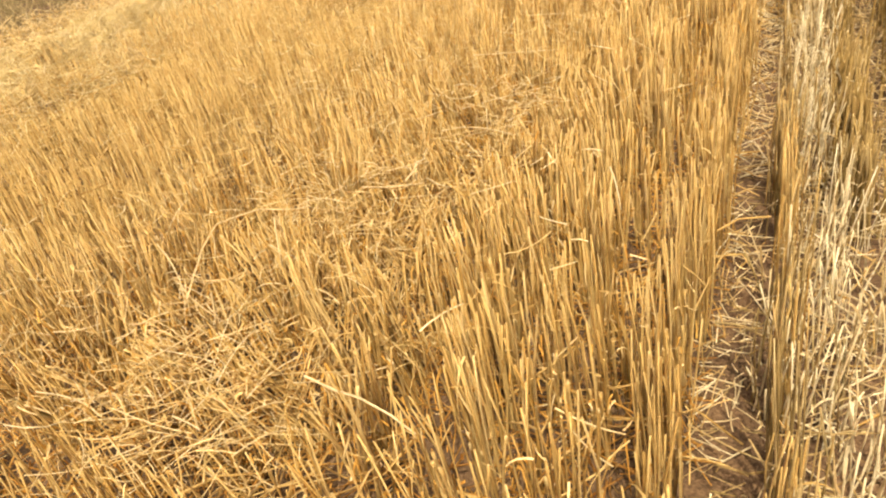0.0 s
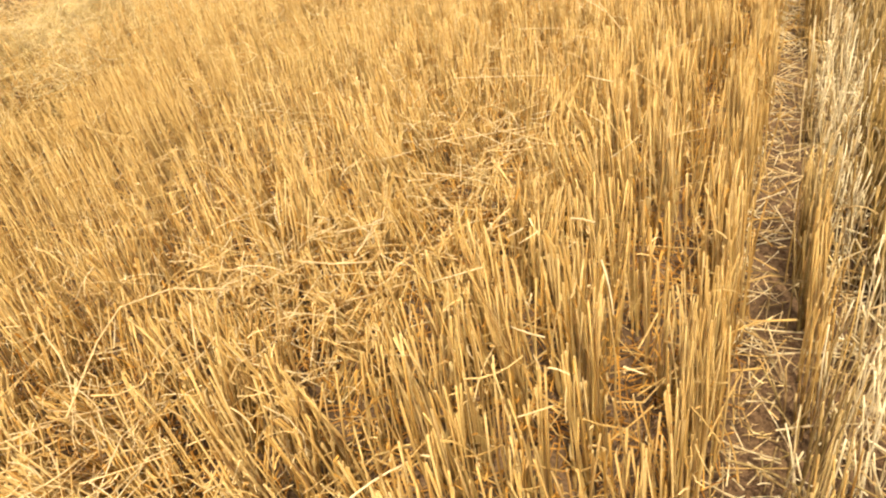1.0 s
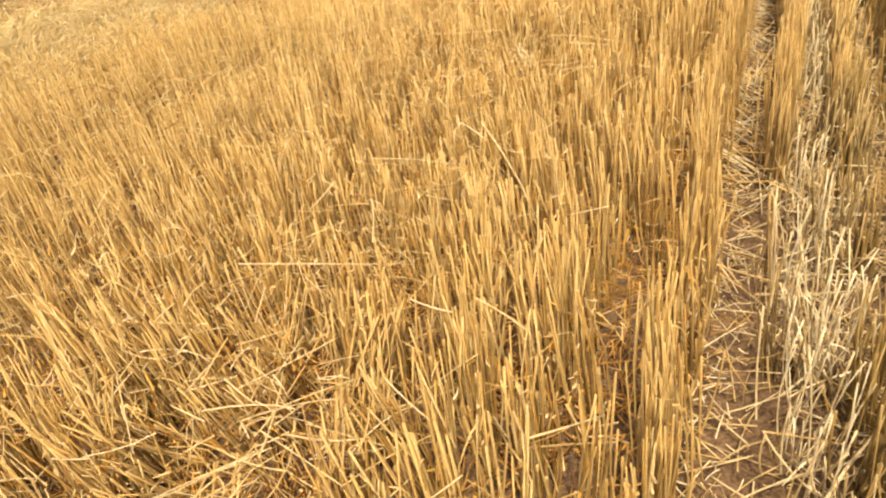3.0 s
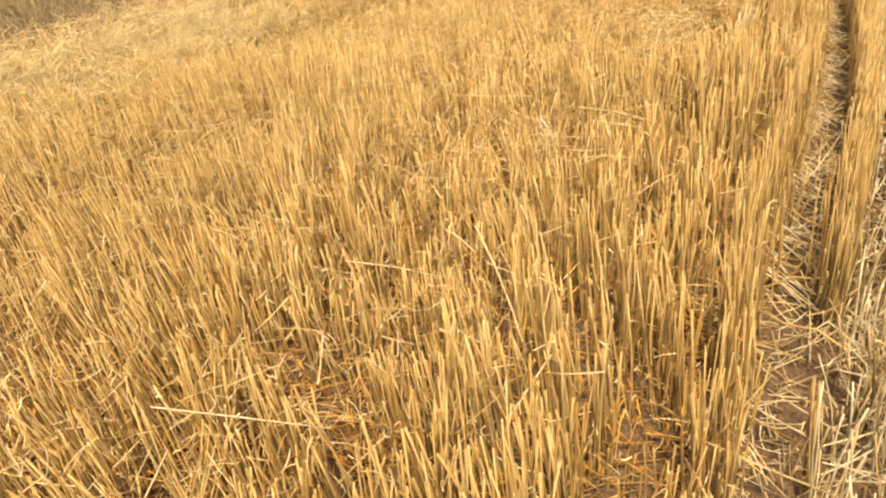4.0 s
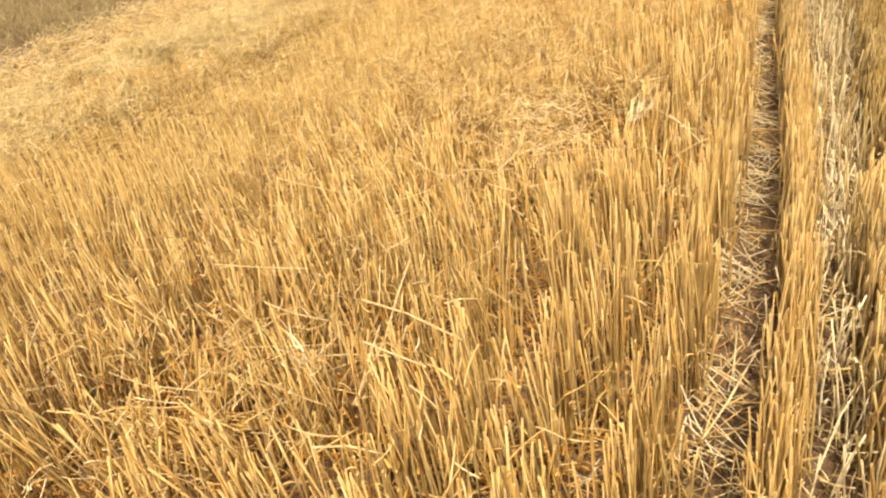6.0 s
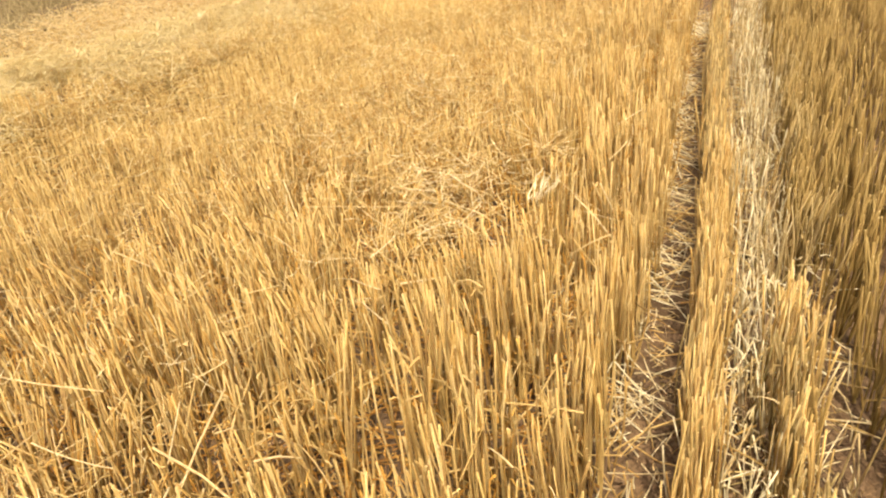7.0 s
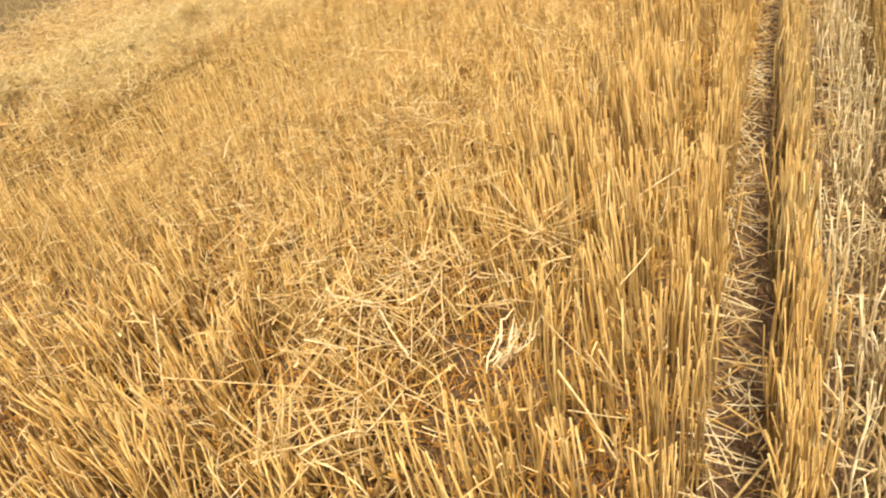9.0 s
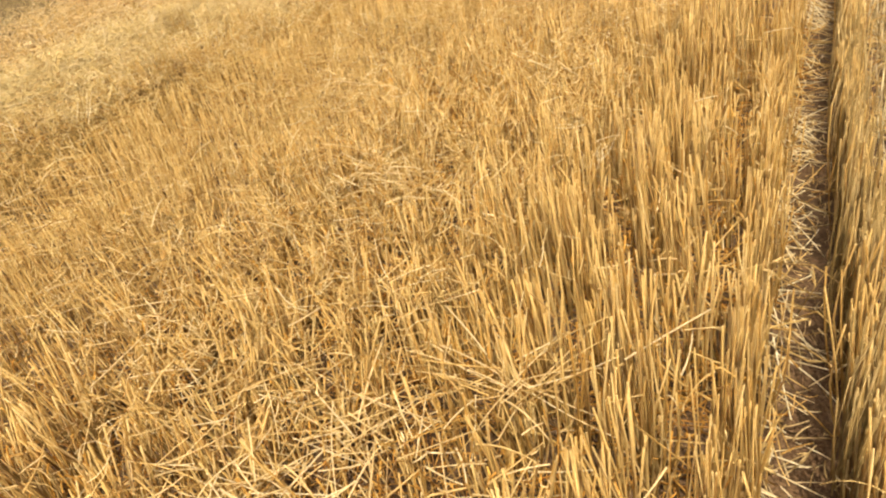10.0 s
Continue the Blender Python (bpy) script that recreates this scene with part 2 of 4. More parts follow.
def leaves(x, y, height, lean=LEAN, length=(0.05, 0.14), k=4, reach=0.8):
    """Withered blades that hang from the stalks."""
    n = len(x)
    at = rng.uniform(0.25, 1.0, n) * height
    way = rng.normal(0, 1, (n, 2))
    way /= np.linalg.norm(way, axis=1, keepdims=True)
    ln = rng.uniform(*length, n)
    rise, drop = rng.uniform(-0.2, 0.9, n), rng.uniform(0.3, 1.5, n)
    s = np.linspace(0, 1, k)[None]
    px = x[:, None] + lean[0] * at[:, None] + way[:, :1] * ln[:, None] * s * reach
    py = y[:, None] + lean[1] * at[:, None] + way[:, 1:] * ln[:, None] * s * reach
    pz = np.maximum(at[:, None] + ln[:, None] * (rise[:, None] * s - drop[:, None] * s * s), 0.008)
    w = rng.uniform(0.0025, 0.006, n)[:, None] * np.linspace(1, 0.25, k)[None]
    return blades(np.stack([px, py, pz], 2), w, rng.uniform(0, 6.3, n))


def lying(x, y, z, length, pitch, yaw, r=(0.0016, 0.0028), sides=4, k=4, kink=0.1, floor=0.006):
    """Loose straws at x, y, z (their middle), with pitch and yaw in radians."""
    n = len(x)
    s = np.linspace(-0.5, 0.5, k)[None]
    c = np.cos(pitch)[:, None]
    sag = rng.normal(0, kink, (n, 2))[:, :, None] * (s * s * 4 - 0.4)[:, None] * length[:, None, None] * 0.35
    px = x[:, None] + c * np.cos(yaw)[:, None] * length[:, None] * s + sag[:, 0] * -np.sin(yaw)[:, None]
    py = y[:, None] + c * np.sin(yaw)[:, None] * length[:, None] * s + sag[:, 0] * np.cos(yaw)[:, None]
    pz = np.maximum(z[:, None] + np.sin(pitch)[:, None] * length[:, None] * s + sag[:, 1], floor)
    rad = rng.uniform(*r, n)[:, None] * np.linspace(1.1, 0.8, k)[None]
    return tubes(np.stack([px, py, pz], 2), rad, sides, rng.normal(0, 1.0, n))


def stuff(name, pieces, material, label, category, parent=None):
    ob = new(name, mesh_of(name, *merged(pieces), material, cut=cut_end if material in (gold, far_gold, olive) else None))
    if parent:
        ob.parent = parent
        ob["kind"] = "stuff"
        return ob
    return tagged(ob, label, category, kind="stuff")


def wave(x, y, scale, seed):
    return np.array([noise.noise((a * scale + seed, b * scale - seed, seed * 0.37)) for a, b in zip(x, y)])


# ---- ground ----
def ground():
    xs = np.concatenate([[-900, -250, -80, -30, -14], np.arange(-8, 3.01, 0.07), [5, 10, 25, 80, 250, 900]])
    ys = np.concatenate([[-900, -250, -80, -30, -10, -4], np.arange(-1, 13.01, 0.07), [16, 22, 40, 90, 250, 900]])
    gx, gy = np.meshgrid(xs, ys, indexing="ij")
    z = np.zeros(gx.size)
    fx, fy = gx.ravel(), gy.ravel()
    near = (fx > -8.1) & (fx < 3.1) & (fy > -1.1) & (fy < 13.1)
    z[near] = wave(fx[near], fy[near], 1.3, 3) * 0.012 + wave(fx[near], fy[near], 9, 5) * 0.010
    z -= 0.012
    v = np.stack([fx, fy, z], 1)
    i, j = np.meshgrid(np.arange(len(xs) - 1), np.arange(len(ys) - 1), indexing="ij")
    q = (i * len(ys) + j).ravel()
    f = np.stack([q, q + len(ys), q + len(ys) + 1, q + 1], 1)
    ob = new("ground", mesh_of("ground", v, [f], soil))
    return tagged(ob, "dry brown crumbly soil of a harvested field", "ground", kind="structure")


ground()

# ---- trampled places: x, y, radius ----
TRAMPLED = [(-0.62, 0.95, 0.22), (-0.42, 2.45, 0.26), (-0.62, 1.75, 0.24), (-0.86, 1.1, 0.24), (-0.9, 1.7, 0.22), (-0.30, 6.12, 0.25), (-0.26, 5.75, 0.2), (-0.46, 6.2, 0.23),
            (-1.05, 6.4, 0.22), (-0.7, 4.46, 0.26), (-0.38, 2.28, 0.18), (-0.86, 7.33, 0.2), (-1.9, 4.2, 0.3), (-2.2, 6.9, 0.4)]
HOLES = [(-1.6, 2.3, 0.09), (-1.52, 5.87, 0.09), (-0.07, 5.78, 0.07), (-1.07, 8.15, 0.1), (-0.55, 7.43, 0.07), (0.32, 2.5, 0.06), (0.16, 6.14, 0.07), (-0.56, 3.82, 0.08), (-0.9, 3.76, 0.09), (0.30, 4.75, 0.06), (0.22, 5.1, 0.05)]


def trampled(x, y):
    """How far the stand is pressed down at each place: 0 upright, 1 flat."""
    f = np.zeros(len(x))
    for cx, cy, r in TRAMPLED:
        f = np.maximum(f, np.exp(-((x - cx) ** 2 + (y - cy) ** 2) / (r * r)))
    broad = np.clip((y - 5.0) / 1.6, 0, 1) * np.clip((-0.15 - x) / 0.45, 0, 1) * np.clip(0.42 + 0.7 * wave(x, y, 1.7, 61), 0, 0.62)
    return np.maximum(f, broad)


def in_hole(x, y):
    f = np.zeros(len(x), bool)
    for cx, cy, r in HOLES:
        f |= (x - cx) ** 2 + (y - cy) ** 2 < r * r
    return f


# ---- the stubble ----
ROW = 0.19
Y0, Y1 = 0.2, 15.0
HEIGHT = 0.37


def bend(y):
    """How far the drilled rows swerve from a straight line."""
    return np.interp(y, [4.1, 4.8, 6.0, 6.6, 7.3, 8.2, 12.0], [0.0, 0.03, 0.035, 0.035, -0.005, -0.03, -0.045])


def single(y):
    """The line of the single row between the furrows."""
    return np.interp(y, [0.5, 4.1, 4.6, 5.0, 5.5, 6.2, 6.6, 7.2, 7.8, 9.0, 15.0], [0.472, 0.477, 0.512, 0.533, 0.54, 0.533, 0.52, 0.501, 0.482, 0.463, 0.445])


def swell(x, y):
    """Taller and lower clumps."""
    return 1 + 0.14 * wave(x, y, 1.1, 11) + 0.16 * wave(x, y, 3.3, 17)


def sway(x, y):
    """The way each clump leans."""
    return LEAN + np.stack([0.16 * wave(x, y, 2.1, 21), 0.16 * wave(x, y, 2.1, 33)], 1)


def thin(x, y):
    """Spots where few stalks stand."""
    return (wave(x, y, 2.6, 41) < -0.3) | (wave(x, y, 6.5, 57) < -0.36 - 0.06 * (x > -0.4))


def foot(x, y):
    """The low, crushed hollows in front of the heap of straw."""
    return np.exp(-((x + 3.1) / 0.42) ** 2) * (0.4 + 1.7 * wave(x, y, 1.0, 63)).clip(0, 1)


def stalk_heights(x, y, h):
    n = len(x)
    out = h * (swell(x, y) + 0.04 * (y < 3)) * rng.normal(0.98, 0.085, n).clip(0.75, 1.14)
    short = rng.random(n) < 0.14
    out[short] *= rng.uniform(0.35, 0.9, short.sum())
    return out * (1 - 0.42 * trampled(x, y)) * (1 - 0.35 * foot(x, y))


def standing(x, y, h, sides=5, k=5, spread=0.04, r=(0.0016, 0.0026), leafy=0.2, bent=0.04):
    """Stalks with their torn leaf sheaths and withered blades."""
    height = stalk_heights(x, y, h)
    press = trampled(x, y)
    calm = press < 0.35
    out = []
    for pick, sp, bt in ((calm, spread, bent), (~calm, spread * 3.0, 0.28)):
        if pick.any():
            out.append(stems(x[pick], y[pick], height[pick], sp, r, sides, k, lean=sway(x[pick], y[pick]), bent=bt))
    m = int(len(x) * leafy)
    q = rng.integers(0, len(x), m)
    out.append(leaves(x[q], y[q], height[q]))
    return out


def plant_mesh(material):
    """One plant: a handful of cut tillers from one crown."""
    n = int(rng.integers(8, 13))
    x, y = rng.normal(0, 0.021, n), rng.normal(0, 0.021, n)
    h = HEIGHT * rng.normal(0.98, 0.09, n).clip(0.7, 1.15)
    low = rng.random(n) < 0.13
    h[low] *= rng.uniform(0.35, 0.9, low.sum())
    m = 1
    q = rng.integers(0, n, m)
    pieces = [stems(x, y, h, 0.034, (0.0018, 0.0029), 5, 4, bent=0.03), leaves(x[q], y[q], h[q], k=5)]
    # torn sheaths clasp the lower stalk
    s = rng.integers(0, n, 3)
    top = h[s] * rng.uniform(0.25, 0.6, 3)
    path = np.stack([np.stack([x[s] + LEAN[0] * top * t, y[s] + LEAN[1] * top * t, top * t - 0.01 * (t == 0)], 1) for t in (0.0, 0.5, 0.9, 1.0)], 1)
    pieces.append(tubes(path, np.tile([0.0035, 0.0034, 0.0033, 0.0044], (3, 1)), 6, rng.normal(0, 2.5, 3)))
    return mesh_of("plant", *merged(pieces), material, cut=cut_end)


PLANTS = [plant_mesh(gold_each) for i in range(40)]
DULL = [plant_mesh(olive_each) for i in range(16)]
WORN_PLANTS = [plant_mesh(worn_each) for i in range(16)]


def stalk_mesh():
    """One stray tiller, some with a snapped top."""
    z = np.zeros(1)
    h = np.array([HEIGHT * rng.uniform(0.55, 1.02)])
    return mesh_of("stalk", *stems(z, z, h, 0.05, (0.0017, 0.0028), 6, 6, bent=0.16), gold_each, cut=cut_end)


def blade_mesh():
    z = np.zeros(1)
    return mesh_of("leaf", *leaves(z, z, z + 0.2, k=6), shred)


STALKS = [stalk_mesh() for i in range(36)]
BLADES = [blade_mesh() for i in range(10)]


def stubble_row(x0, label, per_m=19.0, near=(1.0, 9.0), jitter=0.036, h=HEIGHT, material=gold, start=Y0, squeeze=1.0, kinds=PLANTS, strays=115):
    """A drilled row: the near plants are parts of their own, the rest is one part."""
    row = tagged(new("stubble_row"), label, "stubble", "drilled rows of stubble")
    row.location = (x0, near[0], 0)
    count = min(300, int((near[1] - near[0]) * per_m))
    ys = np.linspace(near[0], near[1], count) + rng.normal(0, 0.03, count)
    xs = x0 + bend(ys) + rng.normal(0, jitter, count) + 0.012 * np.sin(ys * 1.7 + x0 * 9)
    keep = ~in_hole(xs, ys)
    press = trampled(xs, ys)
    tall = swell(xs, ys) + 0.05 * (ys < 3.2)
    way = sway(xs, ys) if squeeze == 1 else 0.4 * sway(xs, ys)
    keep &= ~thin(xs, ys) | (rng.random(count) < (0.45 if squeeze == 1 else 0.8))
    for x, y, p, t, (lx, ly) in zip(xs[keep], ys[keep], press[keep], tall[keep], way[keep]):
        ob = new("plant", kinds[int(rng.integers(len(kinds)))])
        ob.parent = row
        tip = (0.02 if x0 > -0.3 else 0.075) + 0.5 * p
        ob.location = (x - x0, y - near[0], 0)
        ob.rotation_euler = (rng.normal(-ly, tip), rng.normal(lx, tip), rng.choice([0, math.pi]) + rng.normal(0, 0.25) if squeeze < 1 else rng.uniform(0, 6.28))
        ob.scale = (squeeze, 1, t * (1 - 0.25 * p) * (rng.uniform(0.93, 1.06) if x0 > -0.3 else rng.uniform(0.84, 1.04)))
    count = strays
    ys = rng.uniform(0.7, 9.2, count)
    xs = x0 + bend(ys) + rng.uniform(-0.115, 0.06, count)
    keep = ~in_hole(xs, ys)
    for x, y, p, (lx, ly) in zip(xs[keep], ys[keep], trampled(xs, ys)[keep], sway(xs, ys)[keep]):
        ob = new("stalk", STALKS[int(rng.integers(len(STALKS)))])
        ob.parent = row
        tip = 0.05 + 0.5 * p
        ob.location = (x - x0, y - near[0], 0)
        ob.rotation_euler = (rng.normal(-ly, tip), rng.normal(lx, tip), rng.uniform(0, 6.28))
        if rng.random() < 0.3:
            leaf = new("leaf", BLADES[int(rng.integers(len(BLADES)))])
            leaf.parent = ob
            leaf.location = (0, 0, 0.01)
    far = []
    for a, b, dens in ((start, near[0], 75), (near[1], Y1, 70)):
        n = int((b - a) * dens)
        if n > 0:
            y = rng.uniform(a, b, n)
            far += standing(x0 + bend(y) + rng.normal(0, jitter, n), y, h, 4, 4)
    ob = stuff("stubble", far, material, "", "", row)
    ob.matrix_parent_inverse = row.matrix_basis.inverted()
    return row


for i in range(9):
    stubble_row((0.27 if i == 0 else 0.268) - i * ROW, "golden cut wheat stubble standing in a drilled row" if i else "golden cut wheat stubble along the edge of a bare furrow", jitter=0.02 if i == 0 else 0.055, squeeze=0.75 if i == 0 else 1.0)
# a ragged fringe leans from the stand into the furrow
for i in range(190):
    y = rng.uniform(2.8, 9.5)
    ob = new("stubble_stalk", STALKS[int(rng.integers(len(STALKS)))])
    ob.location = ((rng.uniform(0.30, 0.345) if y < 6.6 else rng.uniform(0.29, 0.325)) + float(bend(y)), y, 0)
    ob.rotation_euler = (rng.normal(0, 0.06), rng.normal(0.05, 0.08), rng.uniform(0, 6.28))
    ob.scale = (1, 1, rng.uniform(0.7, 1.0))
    tagged(ob, "golden stubble stalk leaning out into the furrow", "stubble stalk", "stalks at the furrow's edge")

# the single row between two furrows, worn and thin where it begins
row = tagged(new("stubble_row"), "single golden row of wheat stubble between two bare furrows", "stubble", "drilled rows of stubble")
row.location = (0.497, 0.8, 0)
for y in np.arange(0.85, 10.0, 0.034):
    worn = y < 4.3 + rng.normal(0, 0.25)
    if worn and (rng.random() < 0.35 or noise.noise((0.3, y * 2.6, 4.0)) < -0.28 or (2.9 < y < 3.9 and rng.random() < 0.8)):
        continue
    kinds = WORN_PLANTS if (worn and rng.random() < 0.65) or rng.random() < 0.1 + 0.55 * (y > 6.5) else PLANTS
    ob = new("plant", kinds[int(rng.integers(len(kinds)))])
    ob.parent = row
    ob.location = (float(single(y)) - 0.497 + rng.normal(0, 0.009), y - 0.8, 0)
    ob.rotation_euler = (rng.normal(0, 0.035), rng.normal(0, 0.035 if worn else 0.02), rng.choice([0, math.pi]) + rng.normal(0, 0.3))
    ob.scale = (0.68 if y < 6.2 else 0.8, 1, rng.uniform(0.78, 0.98) if worn else rng.uniform(0.84, 1.02))
ry = rng.uniform(4.4, Y1, 480)
ob = stuff("stubble", standing(single(ry) + rng.normal(0, 0.016, len(ry)), ry, HEIGHT * 0.96, 5, 5, spread=0.035), gold, "", "", row)
ob.matrix_parent_inverse = row.matrix_basis.inverted()

# a dull broken row past it, which gives out into the pale strip
row = tagged(new("stubble_row"), "dull broken row of weathered stubble beside the pale strip", "stubble", "drilled rows of stubble")
row.location = (0.67, 0.9, 0)
for y in np.arange(2.1, 8.6, 0.036):
    if noise.noise((1.7, y * 1.9, 2.0)) < -0.34 or rng.random() < (0.12 if y < 5.6 else 0.45):
        continue
    kinds = PLANTS if 4.3 < y < 5.6 and rng.random() < 0.6 else DULL if rng.random() < 0.6 else WORN_PLANTS
    ob = new("plant", kinds[int(rng.integers(len(kinds)))])
    ob.parent = row
    ob.location = (float(np.interp(y, [1, 2.6, 4.4, 5.6, 6.5, 8.5], [0.64, 0.645, 0.685, 0.73, 0.81, 0.84])) - 0.67 + rng.normal(0, 0.014), y - 0.9, 0)
    ob.rotation_euler = (rng.normal(0, 0.06), rng.normal(0, 0.06), rng.uniform(0, 6.28))
    ob.scale = (0.9, 1, rng.uniform(0.65, 0.95))


def field_edge(y):
    """Where the field ends and the weeds begin."""
    return np.interp(y, [3.0, 4.6, 5.8, 7.1, 8.2, 9.7, 10.3, 12.4, 20.0], [-6.3, -6.05, -5.9, -5.9, -6.5, -6.95, -7.4, -7.85, -8.8])


# the field away to the windrow and past it
n = 24000
fx, fy = rng.uniform(-3.6, -1.35, n), rng.uniform(1.0, 14.0, n)
fx = np.round((fx - 0.295) / ROW) * ROW + 0.295 + rng.normal(0, 0.05, n)
ok = ~in_hole(fx, fy) & (~thin(fx, fy) | (rng.random(n) < 0.4)) & (rng.random(n) > 0.45 * foot(fx, fy))
stuff("stubble_field", standing(fx[ok], fy[ok], HEIGHT, 3, 3, leafy=0.5, r=(0.0015, 0.0025)), far_gold, "golden cut wheat stubble filling the field", "stubble")
n = 15500
fx, fy = rng.uniform(-8.2, -3.4, n), rng.uniform(1.2, 19.0, n)
ok = fx > field_edge(fy) + 0.1
fx, fy = fx[ok], fy[ok]
stuff("far_stubble", standing(fx, fy, HEIGHT * 0.92, 3, 3, leafy=0.5, r=(0.0024, 0.0034)), far_gold, "golden stubble beyond the heap of straw", "stubble")

# the duller stand past the pale strip
for i in range(2):
    stubble_row(0.90 + i * ROW, "dull brownish wheat stubble standing in a drilled row", 15.0, (2.5, 10.0), 0.045, HEIGHT * 1.05, olive, kinds=DULL, strays=0)
for i in range(2, 5):
    n = int((Y1 - Y0) * 80)
    y = rng.uniform(Y0, Y1, n)
    x = 0.90 + i * ROW + rng.normal(0, 0.04, n)
    tagged(stuff("stubble_row", standing(x, y, HEIGHT * 1.05, 5, 4, leafy=0.7), olive, "dull brownish wheat stubble standing in a drilled row", "stubble"), group="drilled rows of stubble")

# the field goes on around and behind
n = 22000
ax, ay = rng.uniform(-6.7, 8.0, n), rng.uniform(-5.0, 16.0, n)
ax = np.where(ax > 1.8, np.round((ax - 0.9) / ROW) * ROW + 0.9 + rng.normal(0, 0.04, n), ax)
ok = (ay < Y0) | (ax > 1.75) | ((ax < -1.45) & (ay < 1.5))
stuff("stubble_around", standing(ax[ok], ay[ok], HEIGHT, 3, 3, leafy=0.2, r=(0.003, 0.0042)), olive, "dull wheat stubble over the rest of the field", "stubble")

# bleached tufts in the pale strip and at the near end of the single row
def bleached_mesh():
    n = int(rng.integers(5, 10))
    x, y = rng.normal(0, 0.028, n), rng.normal(0, 0.035, n)
    h = rng.uniform(0.12, 0.34, n)
    return mesh_of("bleached_tuft", *merged([stems(x, y, h, 0.14, (0.0014, 0.0024), 5, 5, bent=0.1), leaves(x[::3], y[::3], h[::3], length=(0.04, 0.13), k=5)]), grey_each)


BLEACHED = [bleached_mesh() for i in range(16)]


def bleached_tuft(x, y, tall, label):
    ob = new("bleached_tuft", BLEACHED[int(rng.integers(len(BLEACHED)))])
    ob.location, ob.rotation_euler, ob.scale = (x, y, 0), (rng.normal(0, 0.06), rng.normal(0, 0.06), rng.uniform(0, 6.28)), (1, 1, tall)
    return tagged(ob, label, "stubble tuft", "bleached tufts")


for y in np.concatenate([np.arange(0.9, 3.4, 0.15), np.arange(3.4, 5.0, 0.13), np.arange(5.0, 11.0, 0.058)]):
    bleached_tuft((0.69 if y > 4.4 else 0.575) + rng.normal(0, 0.03 if y < 4.4 else 0.068), y + rng.normal(0, 0.03), rng.uniform(0.6, 1.15), "bleached thin stubble tuft standing askew in the pale strip")


def cream_mesh():
    n = int(rng.integers(6, 11))
    x, y = rng.normal(0, 0.03, n), rng.normal(0, 0.03, n)
    h = rng.uniform(0.16, 0.35, n)
    return mesh_of("cream_tuft", *merged([stems(x, y, h, 0.07, (0.0012, 0.0021), 6, 5, bent=0.05), leaves(x[::4], y[::4], h[::4], length=(0.04, 0.12), k=5)]), cream_each)


CREAM = [cream_mesh() for i in range(12)]
for y in np.concatenate([np.arange(4.6, 6.2, 0.1), np.arange(6.2, 10.4, 0.19)]):
    ob = bleached_tuft(float(single(y)) + rng.uniform(0.065, 0.15 if y < 6.2 else 0.24), y + rng.normal(0, 0.04), rng.uniform(0.5, 0.95), "cream-coloured stubble tuft standing in the pale strip")
    ob.data = CREAM[int(rng.integers(len(CREAM)))]
for y in np.concatenate([np.arange(0.8, 2.1, 0.06), np.arange(2.2, 2.9, 0.12), np.arange(2.9, 3.9, 0.05), np.arange(3.9, 4.4, 0.14)]):
    ob = bleached_tuft((0.57 if y < 2.9 else 0.555) + rng.normal(0, 0.06), y + rng.normal(0, 0.03), rng.uniform(0.75, 1.12) if 2.9 < y < 3.9 else rng.uniform(0.6, 1.05), "tall bleached stubble tuft at the thin start of the row")
    if rng.random() < 0.65:
        ob.data = CREAM[int(rng.integers(len(CREAM)))]
        ob["label"] = "tall cream-coloured stubble tuft at the thin start of the row"


# ---- litter on the soil ----
def furrow(y, u):
    """A place across the furrow: u from 0 at the stand to 1 at the single row."""
    return 0.31 + bend(y) + u * (single(y) - 0.025 - 0.31 - bend(y))


def furrow_litter(n, reach, z1, ln, pitch, material, label, **kw):
    y = rng.uniform(0.4, 10.5, n)
    x = furrow(y, reach * rng.random(n) ** 1.3)
    return stuff("straw_litter", [lying(x, y, rng.uniform(0.0, z1, n), rng.uniform(*ln, n), rng.normal(0, pitch, n), rng.uniform(0, 6.3, n), **kw)], material, label, "straw")


def scatter(n, x0, x1, y0, y1, z0, z1, ln, pitch, material, label, name="straw_litter", fade=0.0, **kw):
    x, y = rng.uniform(x0, x1, n), rng.uniform(y0, y1, n)
    if fade:   # thicker in drifts, and setting in gradually from the near end
        some = rng.random(n) < np.clip((y - y0) / fade, 0.1, 1) * np.clip(0.75 + 1.5 * wave(x, y, 1.5, 77), 0.15, 1)
        x, y = x[some], y[some]
        n = len(x)
    return stuff(name, [lying(x, y, rng.uniform(z0, z1, n), rng.uniform(*ln, n), rng.normal(0, pitch, n), rng.uniform(0, 6.3, n), **kw)], material, label, "straw")


scatter(14000, -1.5, 0.32, 0.5, 9.5, 0.0, 0.05, (0.03, 0.16), 0.2, mulch, "brownish golden straw bits covering the soil under the stubble", sides=3, k=3)
scatter(5000, -3.8, -1.5, 0.8, 13.0, 0.0, 0.06, (0.04, 0.22), 0.2, mulch, "brownish golden straw bits lying under the stubble", sides=3, k=3, r=(0.002, 0.0035))
scatter(650, -1.6, 0.30, 0.5, 9.5, 0.06, 0.30, (0.06, 0.2), 0.55, gold, "loose golden straws caught among the stubble", "caught_straw", r=(0.0012, 0.0022), sides=5, k=5)
scatter(450, -1.45, 0.25, 0.6, 9.0, 0.2, 0.37, (0.03, 0.13), 0.45, pale, "pale loose straws lying on the stubble tops", "caught_straw", r=(0.0011, 0.002), sides=5, k=5)
scatter(1800, -4.0, -1.6, 0.8, 13.0, 0.1, 0.32, (0.06, 0.28), 0.25, gold, "loose golden straws caught among the stubble", "caught_straw")
